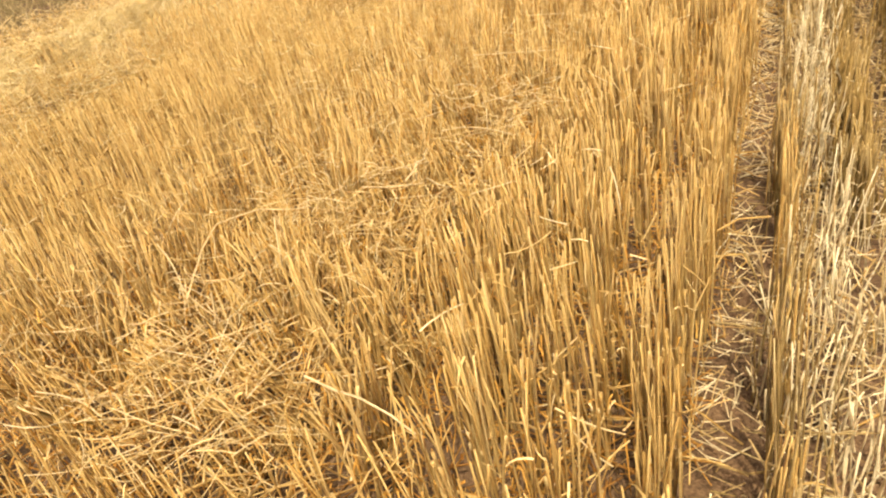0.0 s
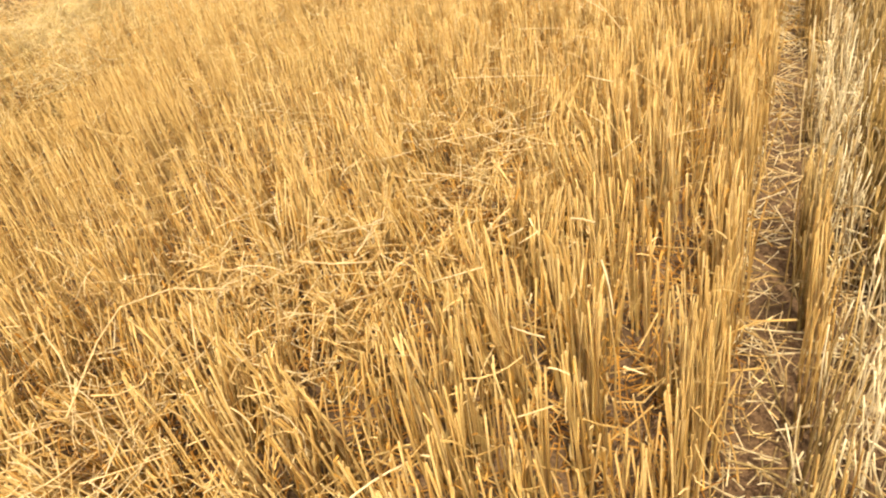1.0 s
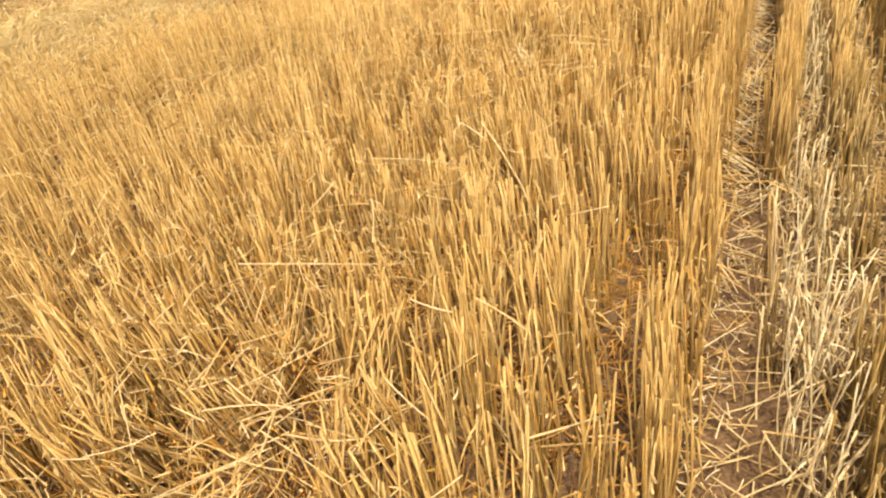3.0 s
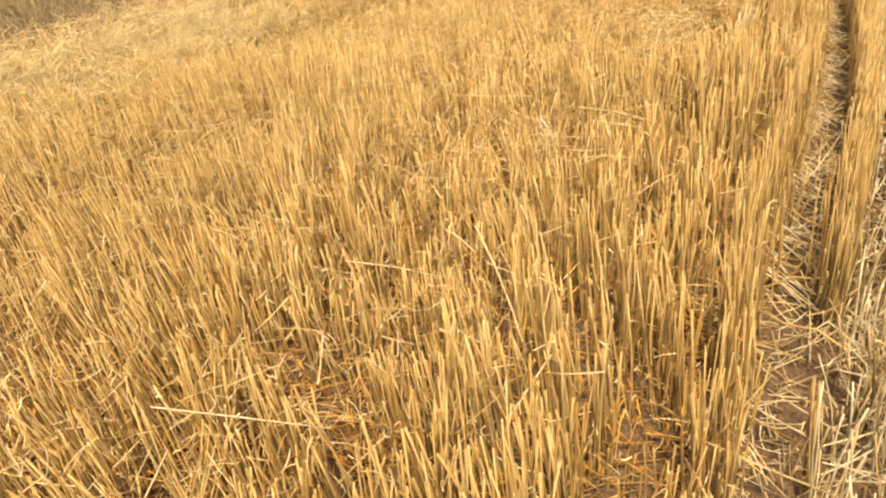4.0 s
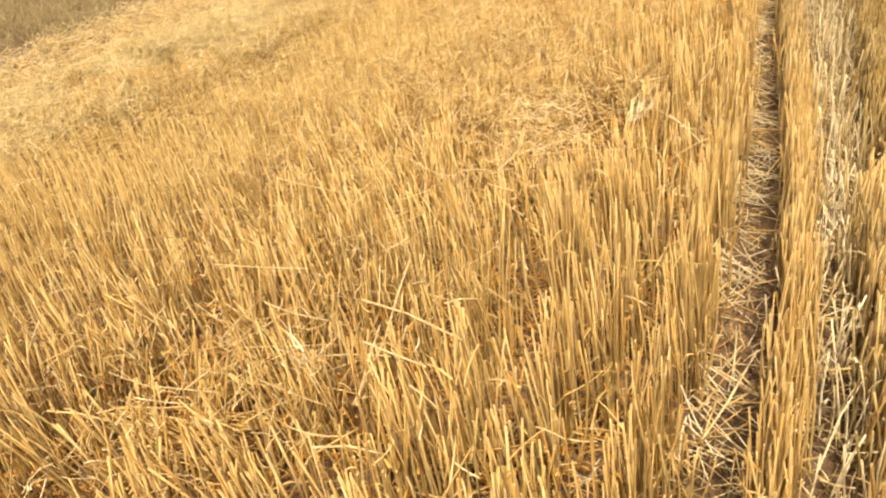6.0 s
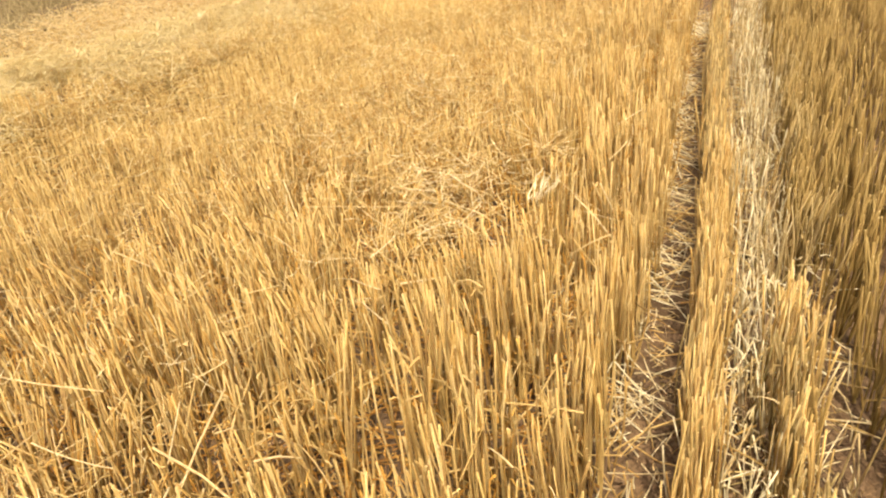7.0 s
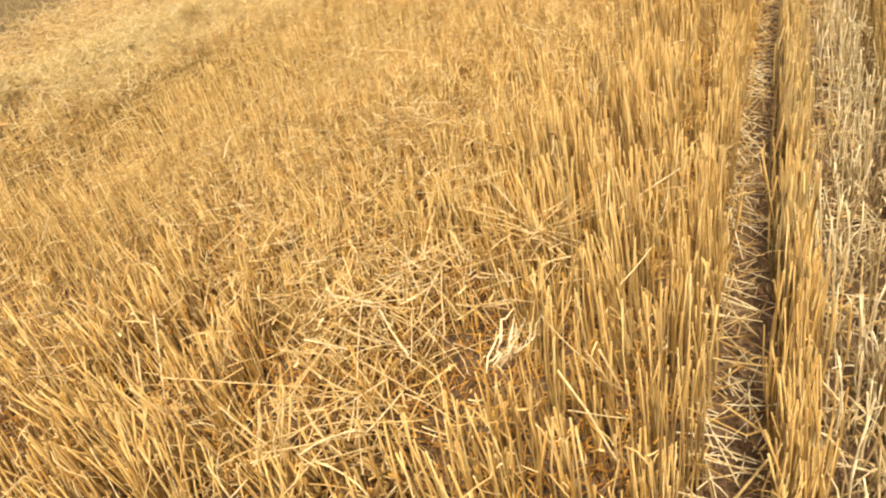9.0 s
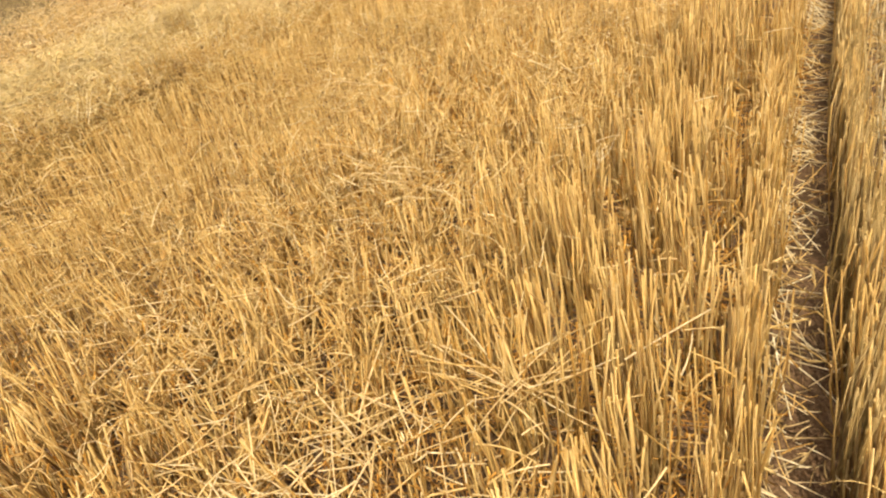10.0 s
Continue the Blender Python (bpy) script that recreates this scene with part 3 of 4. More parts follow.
furrow_litter(170, 0.6, 0.08, (0.05, 0.17), 0.4, gold, "golden straws fallen from the stand into the furrow", r=(0.0012, 0.0022), sides=5, k=5)
scatter(150, 0.52, 0.66, 1.0, 10.0, 0.0, 0.08, (0.06, 0.24), 0.4, gold, "golden straws fallen from the single row", "fallen_straw", sides=5, k=5)
furrow_litter(850, 0.85, 0.04, (0.02, 0.10), 0.25, grey, "bleached straw bits lying in the furrow", r=(0.0011, 0.002))
scatter(760, 0.54, 0.87, 0.3, 12.0, 0.0, 0.06, (0.03, 0.2), 0.35, grey, "bleached straw litter covering the pale strip", sides=4, k=5, r=(0.0012, 0.0022))
scatter(170, 0.40, 0.62, 0.3, 4.2, 0.0, 0.10, (0.06, 0.26), 0.4, grey, "bleached straws lying over the thin start of the row", sides=5, k=5, r=(0.0014, 0.0025))

scatter(330, 0.56, 0.84, 4.6, 10.5, 0.01, 0.12, (0.05, 0.2), 0.55, cream_each, "bleached cream straw tangled in the pale strip", sides=5, k=5, r=(0.0012, 0.0022))
scatter(420, 0.68, 0.90, 0.8, 5.0, 0.0, 0.12, (0.05, 0.2), 0.5, grey, "weathered straw litter past the broken row", sides=5, k=5, r=(0.0011, 0.002))
scatter(150, 0.50, 0.66, 0.8, 4.6, 0.01, 0.10, (0.05, 0.2), 0.5, cream_each, "bleached cream straw tangled beside the worn row", sides=5, k=5, r=(0.0012, 0.0022))
furrow_litter(420, 0.7, 0.05, (0.02, 0.11), 0.35, cream_each, "short bleached straws lying in the furrow", sides=5, k=4, r=(0.0010, 0.0018))

# broken straw tangled through the stand where it has been driven over
scatter(3900, -1.8, -0.2, 5.0, 9.6, 0.14, 0.35, (0.04, 0.17), 0.5, gold, "broken golden straw tangled through the stubble", "tangled_straw", fade=1.7, r=(0.0009, 0.0017), sides=4, k=4, kink=0.3)
scatter(1900, -1.8, -0.2, 5.0, 9.6, 0.2, 0.36, (0.03, 0.13), 0.5, pale, "pale broken straw tangled in the stubble tops", "tangled_straw", fade=1.7, r=(0.0008, 0.0015), sides=4, k=4, kink=0.3)
scatter(900, -1.6, -0.1, 0.7, 5.4, 0.18, 0.35, (0.04, 0.15), 0.5, gold, "broken golden straw caught among the stalks", "tangled_straw", r=(0.0009, 0.0016), sides=4, k=4, kink=0.3)
scatter(500, -1.6, -0.3, 0.7, 3.2, 0.22, 0.36, (0.03, 0.12), 0.5, pale, "pale broken straw caught in the stubble tops", "tangled_straw", r=(0.0008, 0.0015), sides=4, k=4, kink=0.3)


# curled shreds of leaf and sheath, bleached, all through the stand
def shreds(n, x0, x1, y0, y1, z0, z1, label, k=5, fine=False):
    x, y, z = rng.uniform(x0, x1, n), rng.uniform(y0, y1, n), rng.uniform(z0, z1, n)
    yaw, ln, curl = rng.uniform(0, 6.28, n), rng.uniform(0.02, 0.07, n), rng.normal(0, 2.2, n)
    s = np.linspace(0, 1, k)[None]
    lift = rng.normal(0, 0.7, n)[:, None] + curl[:, None] * s
    px = x[:, None] + np.cos(yaw)[:, None] * np.cumsum(np.cos(lift), 1) * ln[:, None] / k
    py = y[:, None] + np.sin(yaw)[:, None] * np.cumsum(np.cos(lift), 1) * ln[:, None] / k
    pz = np.maximum(z[:, None] + np.cumsum(np.sin(lift), 1) * ln[:, None] / k, 0.008)
    w = rng.uniform(0.002, 0.0045, n)[:, None] * np.linspace(1, 0.4, k)[None] * (0.5 if fine else 1)
    return stuff("leaf_shreds", [blades(np.stack([px, py, pz], 2), w, rng.uniform(0, 6.3, n))], shred, label, "straw")


shreds(4500, -1.6, -0.35, 0.6, 9.5, 0.16, 0.37, "fine curled straw fluff among the broken stalks", fine=True)
scatter(2600, -1.6, -0.3, 0.6, 9.5, 0.16, 0.36, (0.03, 0.11), 0.6, pale, "fine pale straw bits strewn among the broken stalks", "straw_bits", r=(0.0006, 0.0013), sides=3, k=4, kink=0.3)
scatter(1500, -0.3, 0.31, 0.6, 9.5, 0.05, 0.34, (0.03, 0.10), 0.6, gold, "fine golden straw bits hanging among the stalks", "straw_bits", r=(0.0006, 0.0013), sides=3, k=4, kink=0.3)
scatter(3200, -3.5, -1.5, 1.0, 12.0, 0.2, 0.37, (0.03, 0.12), 0.6, pale, "fine pale straw bits strewn over the stubble tops", "straw_bits", r=(0.0009, 0.0017), sides=3, k=4, kink=0.4)
shreds(3800, -1.5, 0.33, 0.6, 9.5, 0.10, 0.37, "small curled pale shreds of leaf among the stalks")


def withered(n, x0, x1, y0, y1, label, material):
    """Brown withered blades low between the stalks."""
    x, y = rng.uniform(x0, x1, n), rng.uniform(y0, y1, n)
    return stuff("withered_leaves", [leaves(x, y, rng.uniform(0.06, 0.34, n), length=(0.05, 0.14), k=3, reach=0.22)], material, label, "leaves")


# these fill the gaps with the warm glow painted into their colour
withered(16000, -1.5, 0.31, 0.6, 9.5, "withered blades low among the stalks, tinted orange for warm bounced light", sheath)
withered(500, 0.54, 0.86, 0.8, 9.5, "brown withered blades low in the pale strip", grey)
shreds(1500, 0.33, 0.86, 0.6, 9.5, 0.0, 0.10, "small bleached shreds of leaf lying in the bare strips")

# straw pressed flat in the trampled places
def straw_mesh(length, material):
    z = np.zeros(1)
    return mesh_of("straw", *lying(z, z, z, np.array([length]), z, z, r=(0.0010, 0.0019), sides=5, k=5, kink=0.09, floor=-1.0), material, cut=cut_end)


STRAWS = [straw_mesh(l, (gold_each, bright_each, pale_each, bright_each)[i % 4]) for i, l in enumerate(np.linspace(0.07, 0.22, 24))]
WORN = [straw_mesh(l, grey_each) for l in np.linspace(0.08, 0.26, 14)]
CREAMS = [straw_mesh(l, cream_each) for l in np.linspace(0.07, 0.24, 14)]


def loose(kinds, x, y, z, rise, yaw, label, group):
    ob = new("straw", kinds[int(rng.integers(len(kinds)))])
    ob.location, ob.rotation_euler = (x, y, z), (0, -rise, yaw)
    return tagged(ob, label, "straw", group)


# straws that have toppled into the furrow and over the pale strip
for i in range(55):
    rise = abs(rng.normal(0, 0.35))
    y = rng.uniform(2.4, 9.5)
    loose(STRAWS[6:], float(furrow(y, rng.uniform(0, 0.6))), y, 0.012 + 0.085 * math.sin(rise), rise, rng.choice([math.pi, math.pi, 0]) + rng.normal(0, 0.75), "golden straw toppled from the stand into the furrow", "toppled straws")
for i in range(35):
    rise = abs(rng.normal(0, 0.45))
    loose(WORN, rng.uniform(0.54, 0.86), rng.uniform(1.2, 9.5), 0.015 + 0.1 * math.sin(rise), rise, rng.uniform(0, 6.28), "weathered pale straw leaning in the bleached strip", "weathered straws")
for i in range(80):
    y = rng.uniform(1.0, 8.5)
    rise = abs(rng.normal(0, 0.5))
    x = (0.70 if y > 5 else 0.572) + rng.normal(0, 0.055 if y > 5 else 0.035)
    loose(CREAMS, x, y, 0.015 + 0.11 * math.sin(rise), rise, rng.normal(1.57, 0.8) + rng.choice([0, math.pi]), "bleached cream straw tangled in the pale strip", "cream straws")
for i in range(40):
    y = rng.uniform(1.0, 8.5)
    rise = abs(rng.normal(0, 0.3))
    loose(CREAMS, float(furrow(y, rng.uniform(0.05, 0.7))), y, 0.014 + 0.1 * math.sin(rise), rise, rng.uniform(0, 6.28), "short bleached straw lying in the furrow", "cream straws")
# sprays of long straw pushed over from the stand's edge, reaching across the furrow
def straw_spray(y, count, material):
    ob = tagged(new("straw_spray"), "spray of long bleached straws bent into the furrow", "straw spray", "straw sprays")
    ob.location = (float(furrow(y, 0.0)), y, 0)
    turn = rng.normal(-0.45, 0.45)
    for i in range(count):
        n = np.zeros(1)
        reach = rng.uniform(0.09, 0.2)
        rise = rng.uniform(0.1, 0.6)
        yaw = turn + rng.normal(0, 0.4)
        x = n + 0.5 * reach * math.cos(yaw) * math.cos(rise) + rng.normal(0, 0.012)
        piece = lying(x, n + 0.5 * reach * math.sin(yaw) + rng.normal(0, 0.05), n + 0.012 + 0.5 * reach * math.sin(rise) + rng.uniform(0, 0.03), n + reach, n - rise, n + yaw, r=(0.0012, 0.002), sides=5, k=5, kink=0.12)
        s = new("straw", mesh_of("straw", *piece, material, cut=cut_end))
        s.parent = ob
    return ob


for y in np.arange(3.3, 9.8, 0.27):
    straw_spray(y + rng.normal(0, 0.09), int(rng.integers(4, 9)), cream_each if rng.random() < 0.65 else bright_each)

# short bits of straw dropped on the stubble tops
for i in range(45):
    x, y = rng.uniform(-1.4, 0.25), rng.uniform(1.0, 8.8)
    loose(STRAWS[:14], x, y, 0.30 + rng.normal(0, 0.04), rng.normal(0, 0.45), rng.uniform(0, 6.28), "short loose straw resting on the stubble tops", "dropped straws")


def flattened_patch(cx, cy, r):
    ob = tagged(new("flattened_patch"), "golden straw trampled flat over the standing stubble", "flattened straw", "flattened patches")
    ob.location = (cx, cy, 0)
    drift = rng.uniform(-0.5, 0.9)
    for i in range(int((420 if 5.4 < cy < 6.3 or cy < 1.2 else 200) * r)):
        s = new("straw", STRAWS[int(rng.integers(len(STRAWS)))])
        s.parent = ob
        s.location = (rng.normal(0, r * 0.6), rng.normal(0, r * 0.6), rng.uniform(0.13, 0.32))
        s.rotation_euler = (0, rng.normal(0, 0.3), rng.normal(drift, 0.9))
    return ob


for cx, cy, r in TRAMPLED:
    flattened_patch(cx, cy, r)

# ---- the windrow ----
def heap(n, middle, width, low, ridge, length, kink, material, name, label, swing=6.0, under=0.45):
    """Threshed straw lying in a ridge along the field, lumpy, with hollows."""
    x, y = rng.normal(middle, width, n), rng.uniform(0.3, 15.0, n)
    lump = 1 + 1.1 * wave(x, y, 1.3, 4) + 1.6 * wave(x, y, 3.4, 9)
    keep = lump > 0.55
    x, y, lump = x[keep], y[keep], np.minimum(lump[keep], 1.5)
    m = len(x)
    z = (low + ridge * np.exp(-((x + 4.1) / 0.42) ** 2) * lump) * rng.uniform(under, 1, m)
    stuff(name, [lying(x, y, z, rng.uniform(*length, m), rng.normal(0, 0.42 if under < 0.6 else 0.15, m), rng.normal(1.6, swing, m), r=(0.0015, 0.003), sides=3, k=4, kink=kink)], material, label, "windrow")


heap(28000, -4.05, 0.42, 0.28, 0.11, (0.06, 0.22), 0.9, windrow_straw, "straw_windrow", "long low heap of pale threshed straw along the field")
heap(2600, -4.05, 0.32, 0.29, 0.11, (0.14, 0.36), 0.2, windrow_straw, "windrow_straws", "long bleached straws combed along the heap", 0.55, 0.8)
heap(9000, -4.3, 0.8, 0.31, 0.05, (0.05, 0.2), 0.7, pale, "windrow_scatter", "thin yellow straw spread beside the heap")

# dull straw crushed into the low stubble at the heap's foot
n = 15000
qx, qy = rng.normal(-3.1, 0.36, n), rng.uniform(0.5, 15.0, n)
ok = foot(qx, qy) > 0.25 + 0.3 * rng.random(n)
qx, qy = qx[ok], qy[ok]
n = len(qx)
stuff("crushed_straw", [lying(qx, qy, rng.uniform(0.03, 0.2, n), rng.uniform(0.05, 0.2, n), rng.normal(0, 0.5, n), rng.uniform(0, 6.3, n), r=(0.0015, 0.0028), sides=3, k=4, kink=0.8)], olive, "dull crushed straw at the foot of the heap", "straw")

n = 15000
qx, qy = rng.uniform(-8.2, -4.6, n), rng.uniform(3.0, 18.0, n)
ok = qx > field_edge(qy) + 0.1
qx, qy = qx[ok], qy[ok]
n = len(qx)
stuff("loose_straw", [lying(qx, qy, rng.uniform(0.22, 0.37, n), rng.uniform(0.06, 0.22, n), rng.normal(0, 0.45, n), rng.uniform(0, 6.3, n), r=(0.002, 0.0036), sides=3, k=3)], pale, "loose yellow straw scattered over the far stubble", "straw")

# ---- dead weeds past the field's edge ----
n = 985
by = rng.uniform(3, 24, n)
bx = field_edge(by) - 0.2 - 13.0 * rng.random(n) ** 1.25
size = rng.uniform(0.5, 1.4, n) * (1 + 0.5 * wave(bx, by, 0.8, 8))
of = rng.integers(0, n, 22300)
vx, vy = bx[of] + rng.normal(0, 0.13, len(of)) * size[of], by[of] + rng.normal(0, 0.13, len(of)) * size[of]
vh = 0.34 * size[of] * rng.uniform(0.35, 1.0, len(of))
stuff("dead_weeds", [stems(vx, vy, vh, 0.42, (0.003, 0.0055), 3, 3, bent=0.35), leaves(vx, vy, vh, length=(0.12, 0.3), k=3)], weed, "dark brown withered weeds past the field's edge", "weeds")


# ---- single straws that lie across the stubble ----
def straw(points, r=0.0024, label="single pale straw lying across the stubble"):
    """One loose straw through the given plan points."""
    p = [Vector(q) for q in points]
    mid = []
    for a, c in zip(p[:-1], p[1:]):
        mid += [a, a.lerp(c, 0.5) + Vector((rng.normal(0, 0.004), rng.normal(0, 0.004), rng.normal(0, 0.003)))]
    mid.append(p[-1])
    base = p[0].copy()
    path = np.array([[tuple(v - base) for v in mid]])
    ob = new("straw", mesh_of("straw", *tubes(path, np.full((1, len(mid)), r * 0.72) * np.linspace(1.1, 0.85, len(mid)), 6, np.array([1.0])), pale_each))
    ob.location = base
    return tagged(ob, label, "straw", "loose straws")


straw([(-0.78, 1.15, 0.34), (-0.85, 1.31, 0.375), (-0.87, 1.40, 0.39), (-0.80, 1.49, 0.385), (-0.68, 1.53, 0.37)], 0.0030, label="long pale straw bent in a bow over the stubble")
straw([(-0.37, 1.01, 0.31), (-0.23, 0.98, 0.31), (-0.10, 0.94, 0.29)], 0.0034, label="thick pale straw lying across the stubble")
straw([(-0.47, 1.71, 0.36), (-0.46, 1.77, 0.38)], 0.0030)
straw([(-0.58, 1.66, 0.365), (-0.41, 1.69, 0.365)], 0.0028)
straw([(-0.73, 1.46, 0.38), (-0.70, 1.39, 0.26)], 0.0032, label="pale straw hanging down among the stalks")
straw([(-0.68, 1.14, 0.38), (-0.69, 1.12, 0.28)], 0.0034, label="pale straw hanging down among the stalks")
straw([(-0.74, 1.19, 0.37), (-0.66, 1.24, 0.37)], 0.0026)
straw([(-0.62, 1.86, 0.31), (-0.50, 1.95, 0.30)], 0.0026)
straw([(-0.72, 2.88, 0.32), (-0.35, 2.98, 0.29)], 0.0024, label="long thin straw lying level on the stubble tops")
straw([(0.08, 2.57, 0.26), (0.19, 2.66, 0.25)], 0.0028)
straw([(-0.06, 2.01, 0.31), (0.0, 2.0, 0.31)], 0.0034)
straw([(0.52, 2.66, 0.06), (0.65, 2.87, 0.15)], 0.0042, label="thick pale straw leaning in the bare strip")
straw([(-0.67, 3.50, 0.30), (-0.40, 3.54, 0.27)], 0.0026)
straw([(-0.09, 3.22, 0.19), (-0.03, 3.31, 0.29)], 0.0032)
straw([(-0.37, 3.69, 0.34), (-0.20, 3.51, 0.22), (-0.15, 3.46, 0.15)], 0.0036, label="long bleached straw slanting through the stubble")
straw([(0.25, 3.29, 0.18), (0.52, 3.31, 0.09)], 0.0028)
straw([(-0.30, 4.50, 0.33), (-0.12, 4.45, 0.33)], 0.0028)
straw([(-0.24, 4.21, 0.32), (-0.11, 4.23, 0.32)], 0.0032)
straw([(-1.12, 5.31, 0.32), (-0.76, 5.22, 0.31)], 0.0028)
straw([(-0.95, 4.76, 0.31), (-0.63, 4.78, 0.31)], 0.0026)
straw([(-0.35, 4.47, 0.16), (-0.31, 4.60, 0.26), (-0.32, 4.80, 0.36)], 0.0036, label="long bleached straw slanting through the stubble")
straw([(-0.31, 4.44, 0.2), (-0.33, 4.62, 0.28)], 0.0032)
straw([(-0.19, 4.69, 0.31), (-0.11, 4.72, 0.31)], 0.0028)
straw([(-0.40, 4.67, 0.31), (-0.10, 4.58, 0.30)], 0.0036, label="thick pale straw lying across the stubble")
straw([(0.37, 4.62, 0.08), (0.46, 4.78, 0.2)], 0.0036, label="thick pale straw leaning in the furrow")
straw([(0.10, 6.58, 0.27), (0.24, 6.68, 0.34)], 0.0026)
straw([(-0.19, 5.33, 0.30), (-0.10, 5.38, 0.30)], 0.0034)
straw([(-0.43, 5.89, 0.31), (-0.31, 5.88, 0.31)], 0.0030)
straw([(0.18, 5.94, 0.34), (0.235, 5.95, 0.21)], 0.0034, label="short cream straw leaning among the stalks")
straw([(0.20, 5.96, 0.33), (0.25, 5.95, 0.22)], 0.0030, label="short cream straw leaning among the stalks")
straw([(-0.79, 5.75, 0.33), (-0.77, 5.70, 0.22)], 0.0034, label="short cream straw standing among broken stalks")
straw([(-0.69, 5.71, 0.31), (-0.33, 5.76, 0.31)], 0.0022)
straw([(-0.46, 6.05, 0.31), (-0.34, 6.04, 0.31)], 0.0034)
straw([(-0.43, 6.00, 0.31), (-0.33, 6.09, 0.32)], 0.0030)
straw([(-0.90, 5.90, 0.31), (-0.72, 5.70, 0.20)], 0.0030)
straw([(0.13, 5.92, 0.30), (0.26, 5.80, 0.23)], 0.0034)
straw([(-0.23, 5.47, 0.24), (-0.35, 5.94, 0.31)], 0.0024)
straw([(-0.17, 6.04, 0.24), (-0.25, 6.23, 0.31)], 0.0030)
straw([(-0.71, 5.64, 0.22), (-0.93, 5.84, 0.31)], 0.0030)
straw([(-0.95, 6.17, 0.31), (-0.98, 6.46, 0.31)], 0.0026)
straw([(-0.31, 6.02, 0.31), (-0.17, 5.89, 0.31)], 0.0032)
straw([(-1.50, 7.98, 0.33), (-1.16, 7.90, 0.33)], 0.0034)
straw([(0.33, 6.33, 0.15), (0.46, 6.36, 0.12)], 0.0026)
straw([(-0.35, 6.30, 0.25), (-0.38, 6.48, 0.31)], 0.0034)


# ---- tufts that set themselves apart ----
def fan_tuft(x, y, count, reach, label, z=0.17):
    """A tuft pressed open: straws spread from one crown like a star."""
    n = 16
    crown = mesh_of("straw_tuft", *merged([stems(rng.normal(0, 0.02, n), rng.normal(0, 0.02, n), rng.uniform(0.2, 0.35, n), 0.12, (0.0016, 0.0026), 5, 5)]), gold_each)
    ob = tagged(new("straw_tuft", crown), label, "straw tuft", "pressed tufts")
    ob.location = (x, y, 0)
    for i in range(count):
        s = new("straw", STRAWS[4 * int(rng.integers(1, 6)) + int(rng.integers(2))])
        s.parent = ob
        yaw, rise = rng.uniform(0, 6.28), rng.normal(0.22, 0.3)
        far = reach * rng.uniform(0.25, 0.7)
        s.location = (math.cos(yaw) * far, math.sin(yaw) * far, z + 0.05 + far * rise + rng.normal(0, 0.015))
        s.rotation_euler = (0, -rise, yaw + rng.normal(0, 0.3))
    return ob


fan_tuft(-0.085, 6.47, 46, 0.17, "golden straw tuft pressed open like a star", z=0.2)
fan_tuft(-0.95, 7.38, 34, 0.14, "bleached straw tuft standing apart in the stubble", z=0.18)
fan_tuft(-0.72, 7.25, 30, 0.13, "bleached straw tuft standing apart in the stubble", z=0.17)


def husk(x, y, z, count, label, way=0.0, fan=6.28):
    """Papery pale leaf remains, crumpled upright."""
    k = 6
    s = np.linspace(0, 1, k)[None]
    yaw, ln = way + fan * rng.uniform(-0.5, 0.5, count), rng.uniform(0.04, 0.12, count)
    path = np.stack([rng.normal(0, 0.012, (count, 1)) + np.cos(yaw)[:, None] * ln[:, None] * s * 0.6 + rng.normal(0, 0.006, (count, k)),
                     rng.normal(0, 0.02, (count, 1)) + np.sin(yaw)[:, None] * ln[:, None] * s * 0.6 + rng.normal(0, 0.006, (count, k)), ln[:, None] * s * 0.8 + rng.normal(0, 0.006, (count, k))], 2)
    w = rng.uniform(0.002, 0.006, count)[:, None] * np.sin(np.linspace(0.5, 2.9, k))[None]
    ob = new("dry_leaf", mesh_of("dry_leaf", *merged([blades(path, w, rng.uniform(0, 6.3, count))]), husk_white))
    ob.location = (x, y, z + 0.06)
    return tagged(ob, label, "dry leaf", "papery leaf remains")


husk(0.0, 5.965, 0.205, 22, "crumpled whitish papery leaf caught in the stubble", 0.6, 1.2)
husk(0.17, 5.50, 0.10, 3, "whitish papery leaf hanging among the stalks")
husk(-0.175, 7.36, 0.22, 9, "whitish papery leaf caught in the stubble")
husk(-0.56, 1.92, 0.2, 4, "whitish papery leaf caught in the stubble")
husk(-0.45, 4.48, 0.2, 6, "pale papery leaf caught in the stubble")
husk(-1.0, 7.46, 0.18, 9, "pale papery leaves standing in a bleached tuft")
husk(-3.66, 8.95, 0.36, 16, "bright papery straw standing out of the heap")
husk(0.21, 4.31, 0.18, 6, "pale papery leaf caught in the stubble")


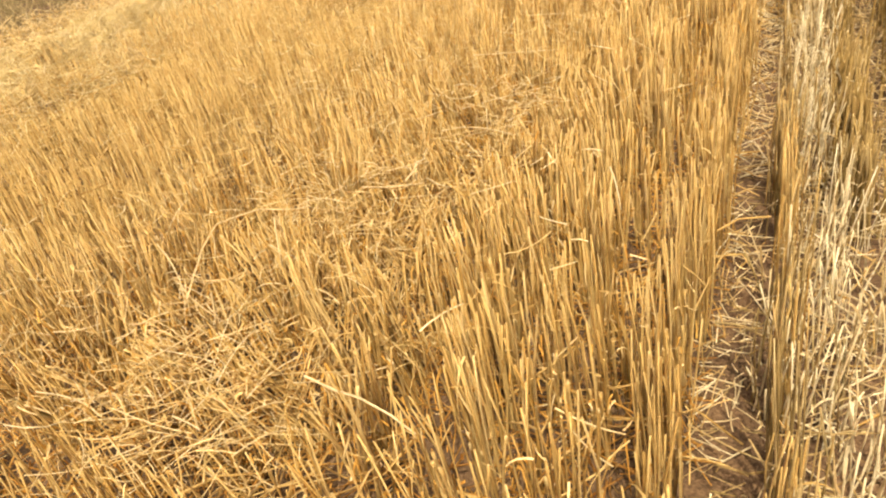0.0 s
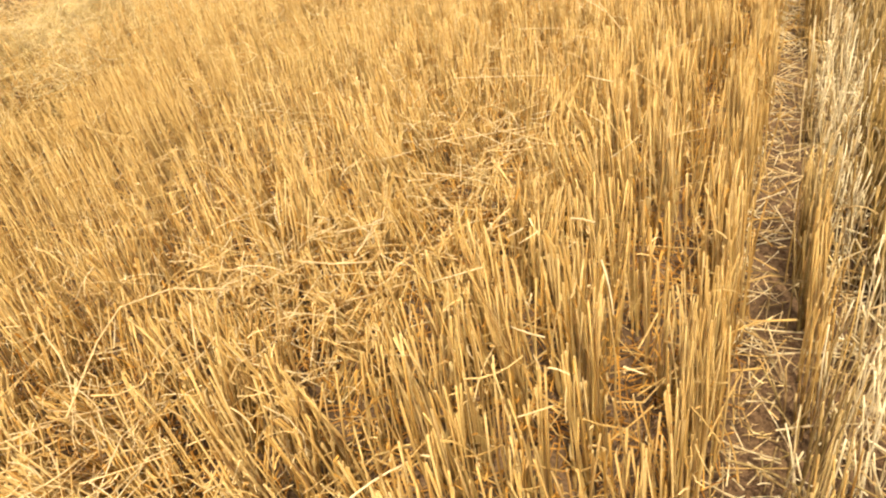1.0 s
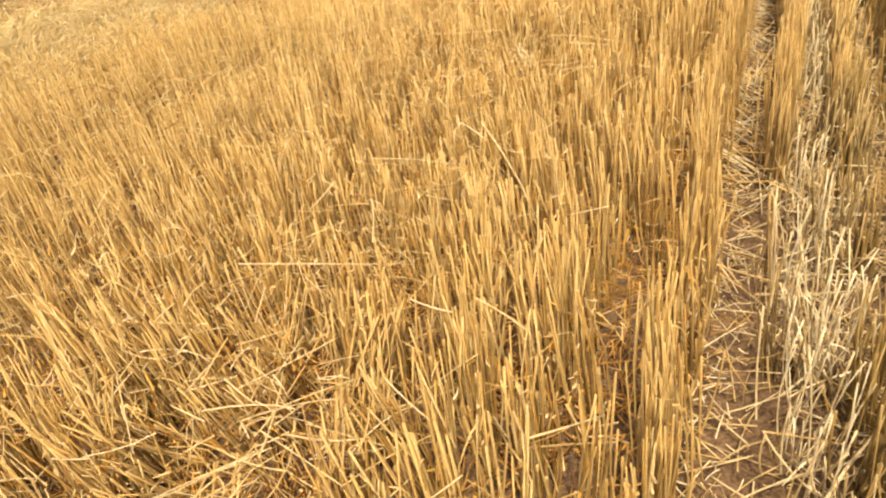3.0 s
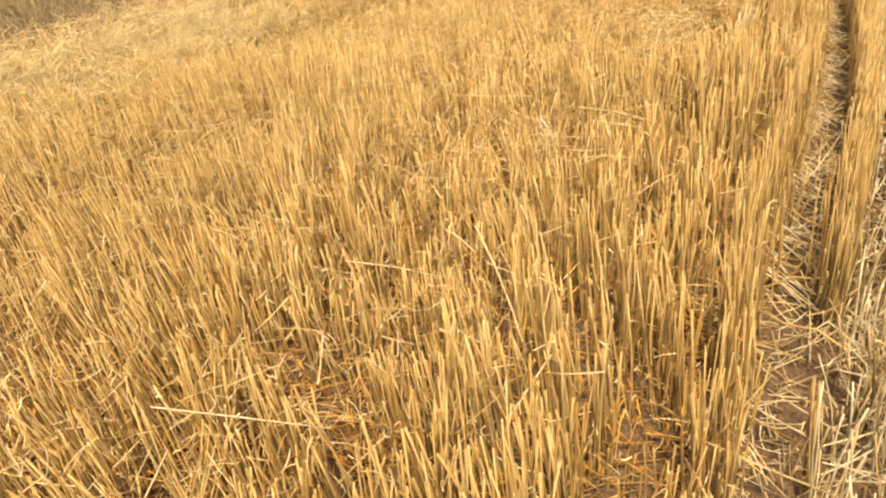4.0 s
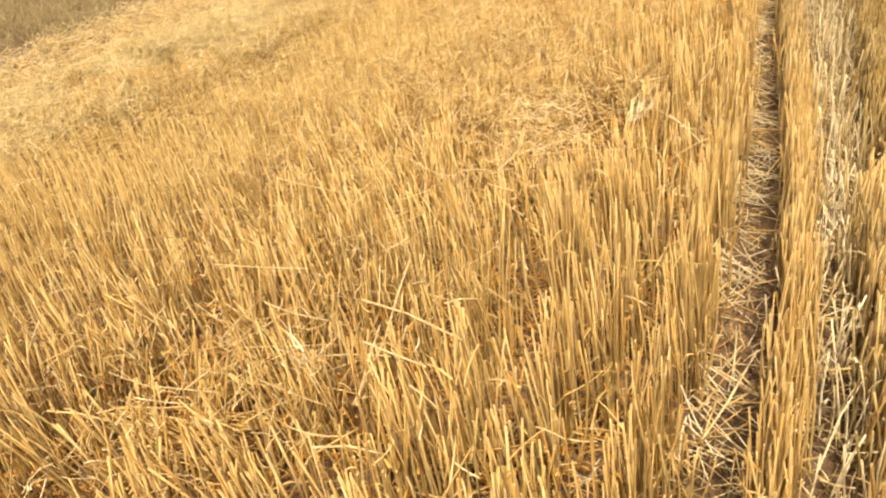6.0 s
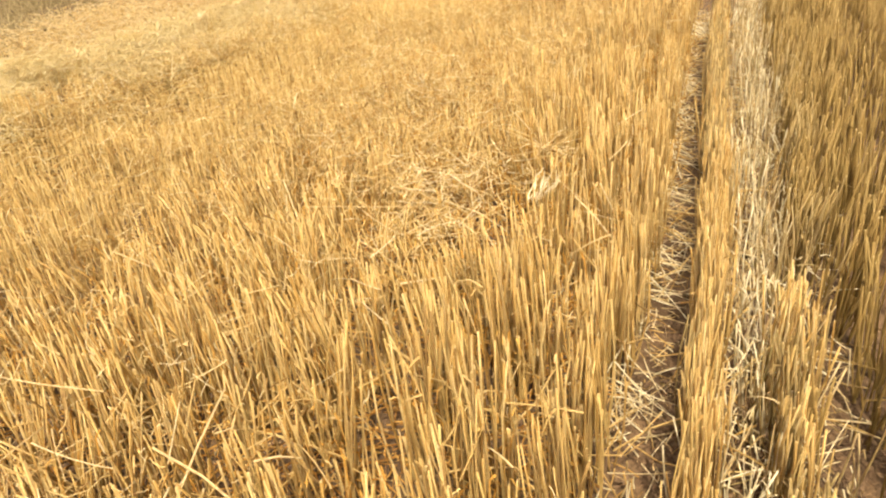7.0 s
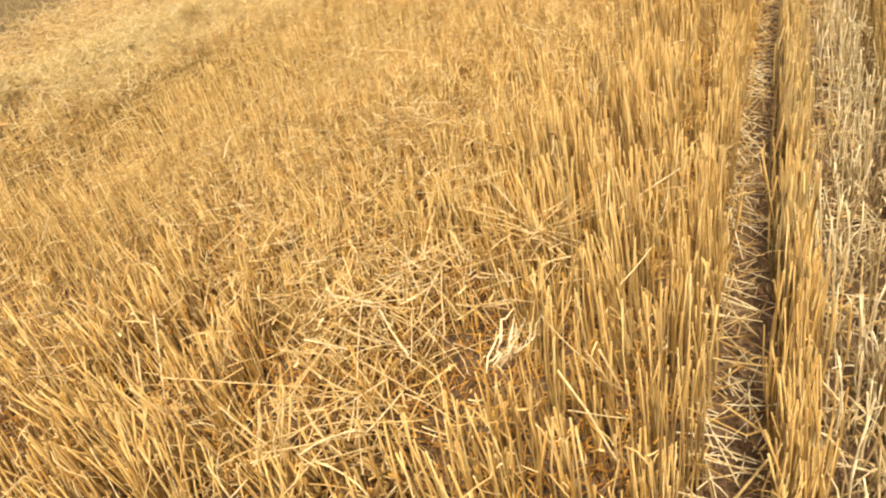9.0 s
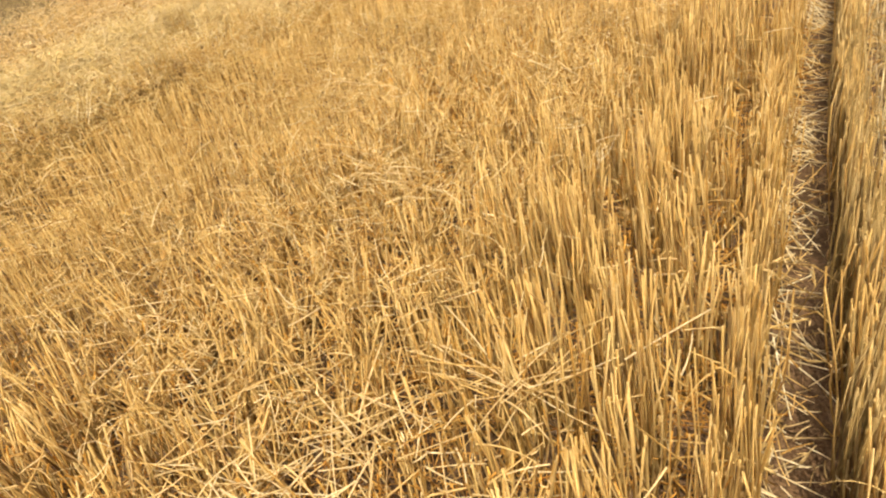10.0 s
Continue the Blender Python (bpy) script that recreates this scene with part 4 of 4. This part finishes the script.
def clod(x, y, size, seed):
    bm = bmesh.new()
    bmesh.ops.create_icosphere(bm, subdivisions=2, radius=1)
    for v in bm.verts:
        d = 1 + 0.35 * noise.noise(v.co * 1.4 + Vector((seed, 0, 0))) + 0.2 * noise.noise(v.co * 3.7 + Vector((0, seed, 0)))
        v.co = Vector((v.co.x * d, v.co.y * d * 0.8, v.co.z * d * 0.6)) * size
    me = bpy.data.meshes.new("soil_clod")
    bm.to_mesh(me)
    bm.free()
    me.materials.append(soil)
    ob = new("soil_clod", me)
    ob.location = (x, y, size * 0.2 - 0.012)
    return tagged(ob, "brown lump of dry soil lying in a furrow", "soil clod", "soil clods")


for i in range(46):
    strip = rng.random() < 0.55
    clod(rng.uniform(0.38, 0.43) if strip else rng.uniform(0.58, 0.82), rng.uniform(1.2, 9.0), rng.uniform(0.008, 0.022), i * 1.7)

# ---- the field goes on behind the walk and away to the side ----
n = 17000
ax, ay = rng.uniform(-3.6, 0.35, n), rng.uniform(-5.5, 0.2, n)
ax = np.round((ax - 0.268) / ROW) * ROW + 0.268 + rng.normal(0, 0.045, n)
stuff("stubble_behind", standing(ax, ay, HEIGHT, 3, 2, leafy=0, r=(0.0028, 0.004), bent=0.0), gold, "golden cut wheat stubble filling the field", "stubble")
n = 18000
ax, ay = rng.uniform(2.2, 7.0, n), rng.uniform(-5.5, 15.0, n)
ax = np.round((ax - 0.9) / ROW) * ROW + 0.9 + rng.normal(0, 0.04, n)
stuff("stubble_beside", standing(ax, ay, HEIGHT, 3, 2, leafy=0, r=(0.0035, 0.005), bent=0.0), olive, "dull wheat stubble over the rest of the field", "stubble")
n = 5000
qx, qy = rng.normal(-4.05, 0.45, n), rng.uniform(-5.5, 0.5, n)
stuff("windrow_behind", [lying(qx, qy, rng.uniform(0.12, 0.38, n), rng.uniform(0.06, 0.22, n), rng.normal(0, 0.42, n), rng.uniform(0, 6.3, n), r=(0.0024, 0.004), sides=3, k=3, kink=0.9)], windrow_straw, "long low heap of pale threshed straw along the field", "windrow")
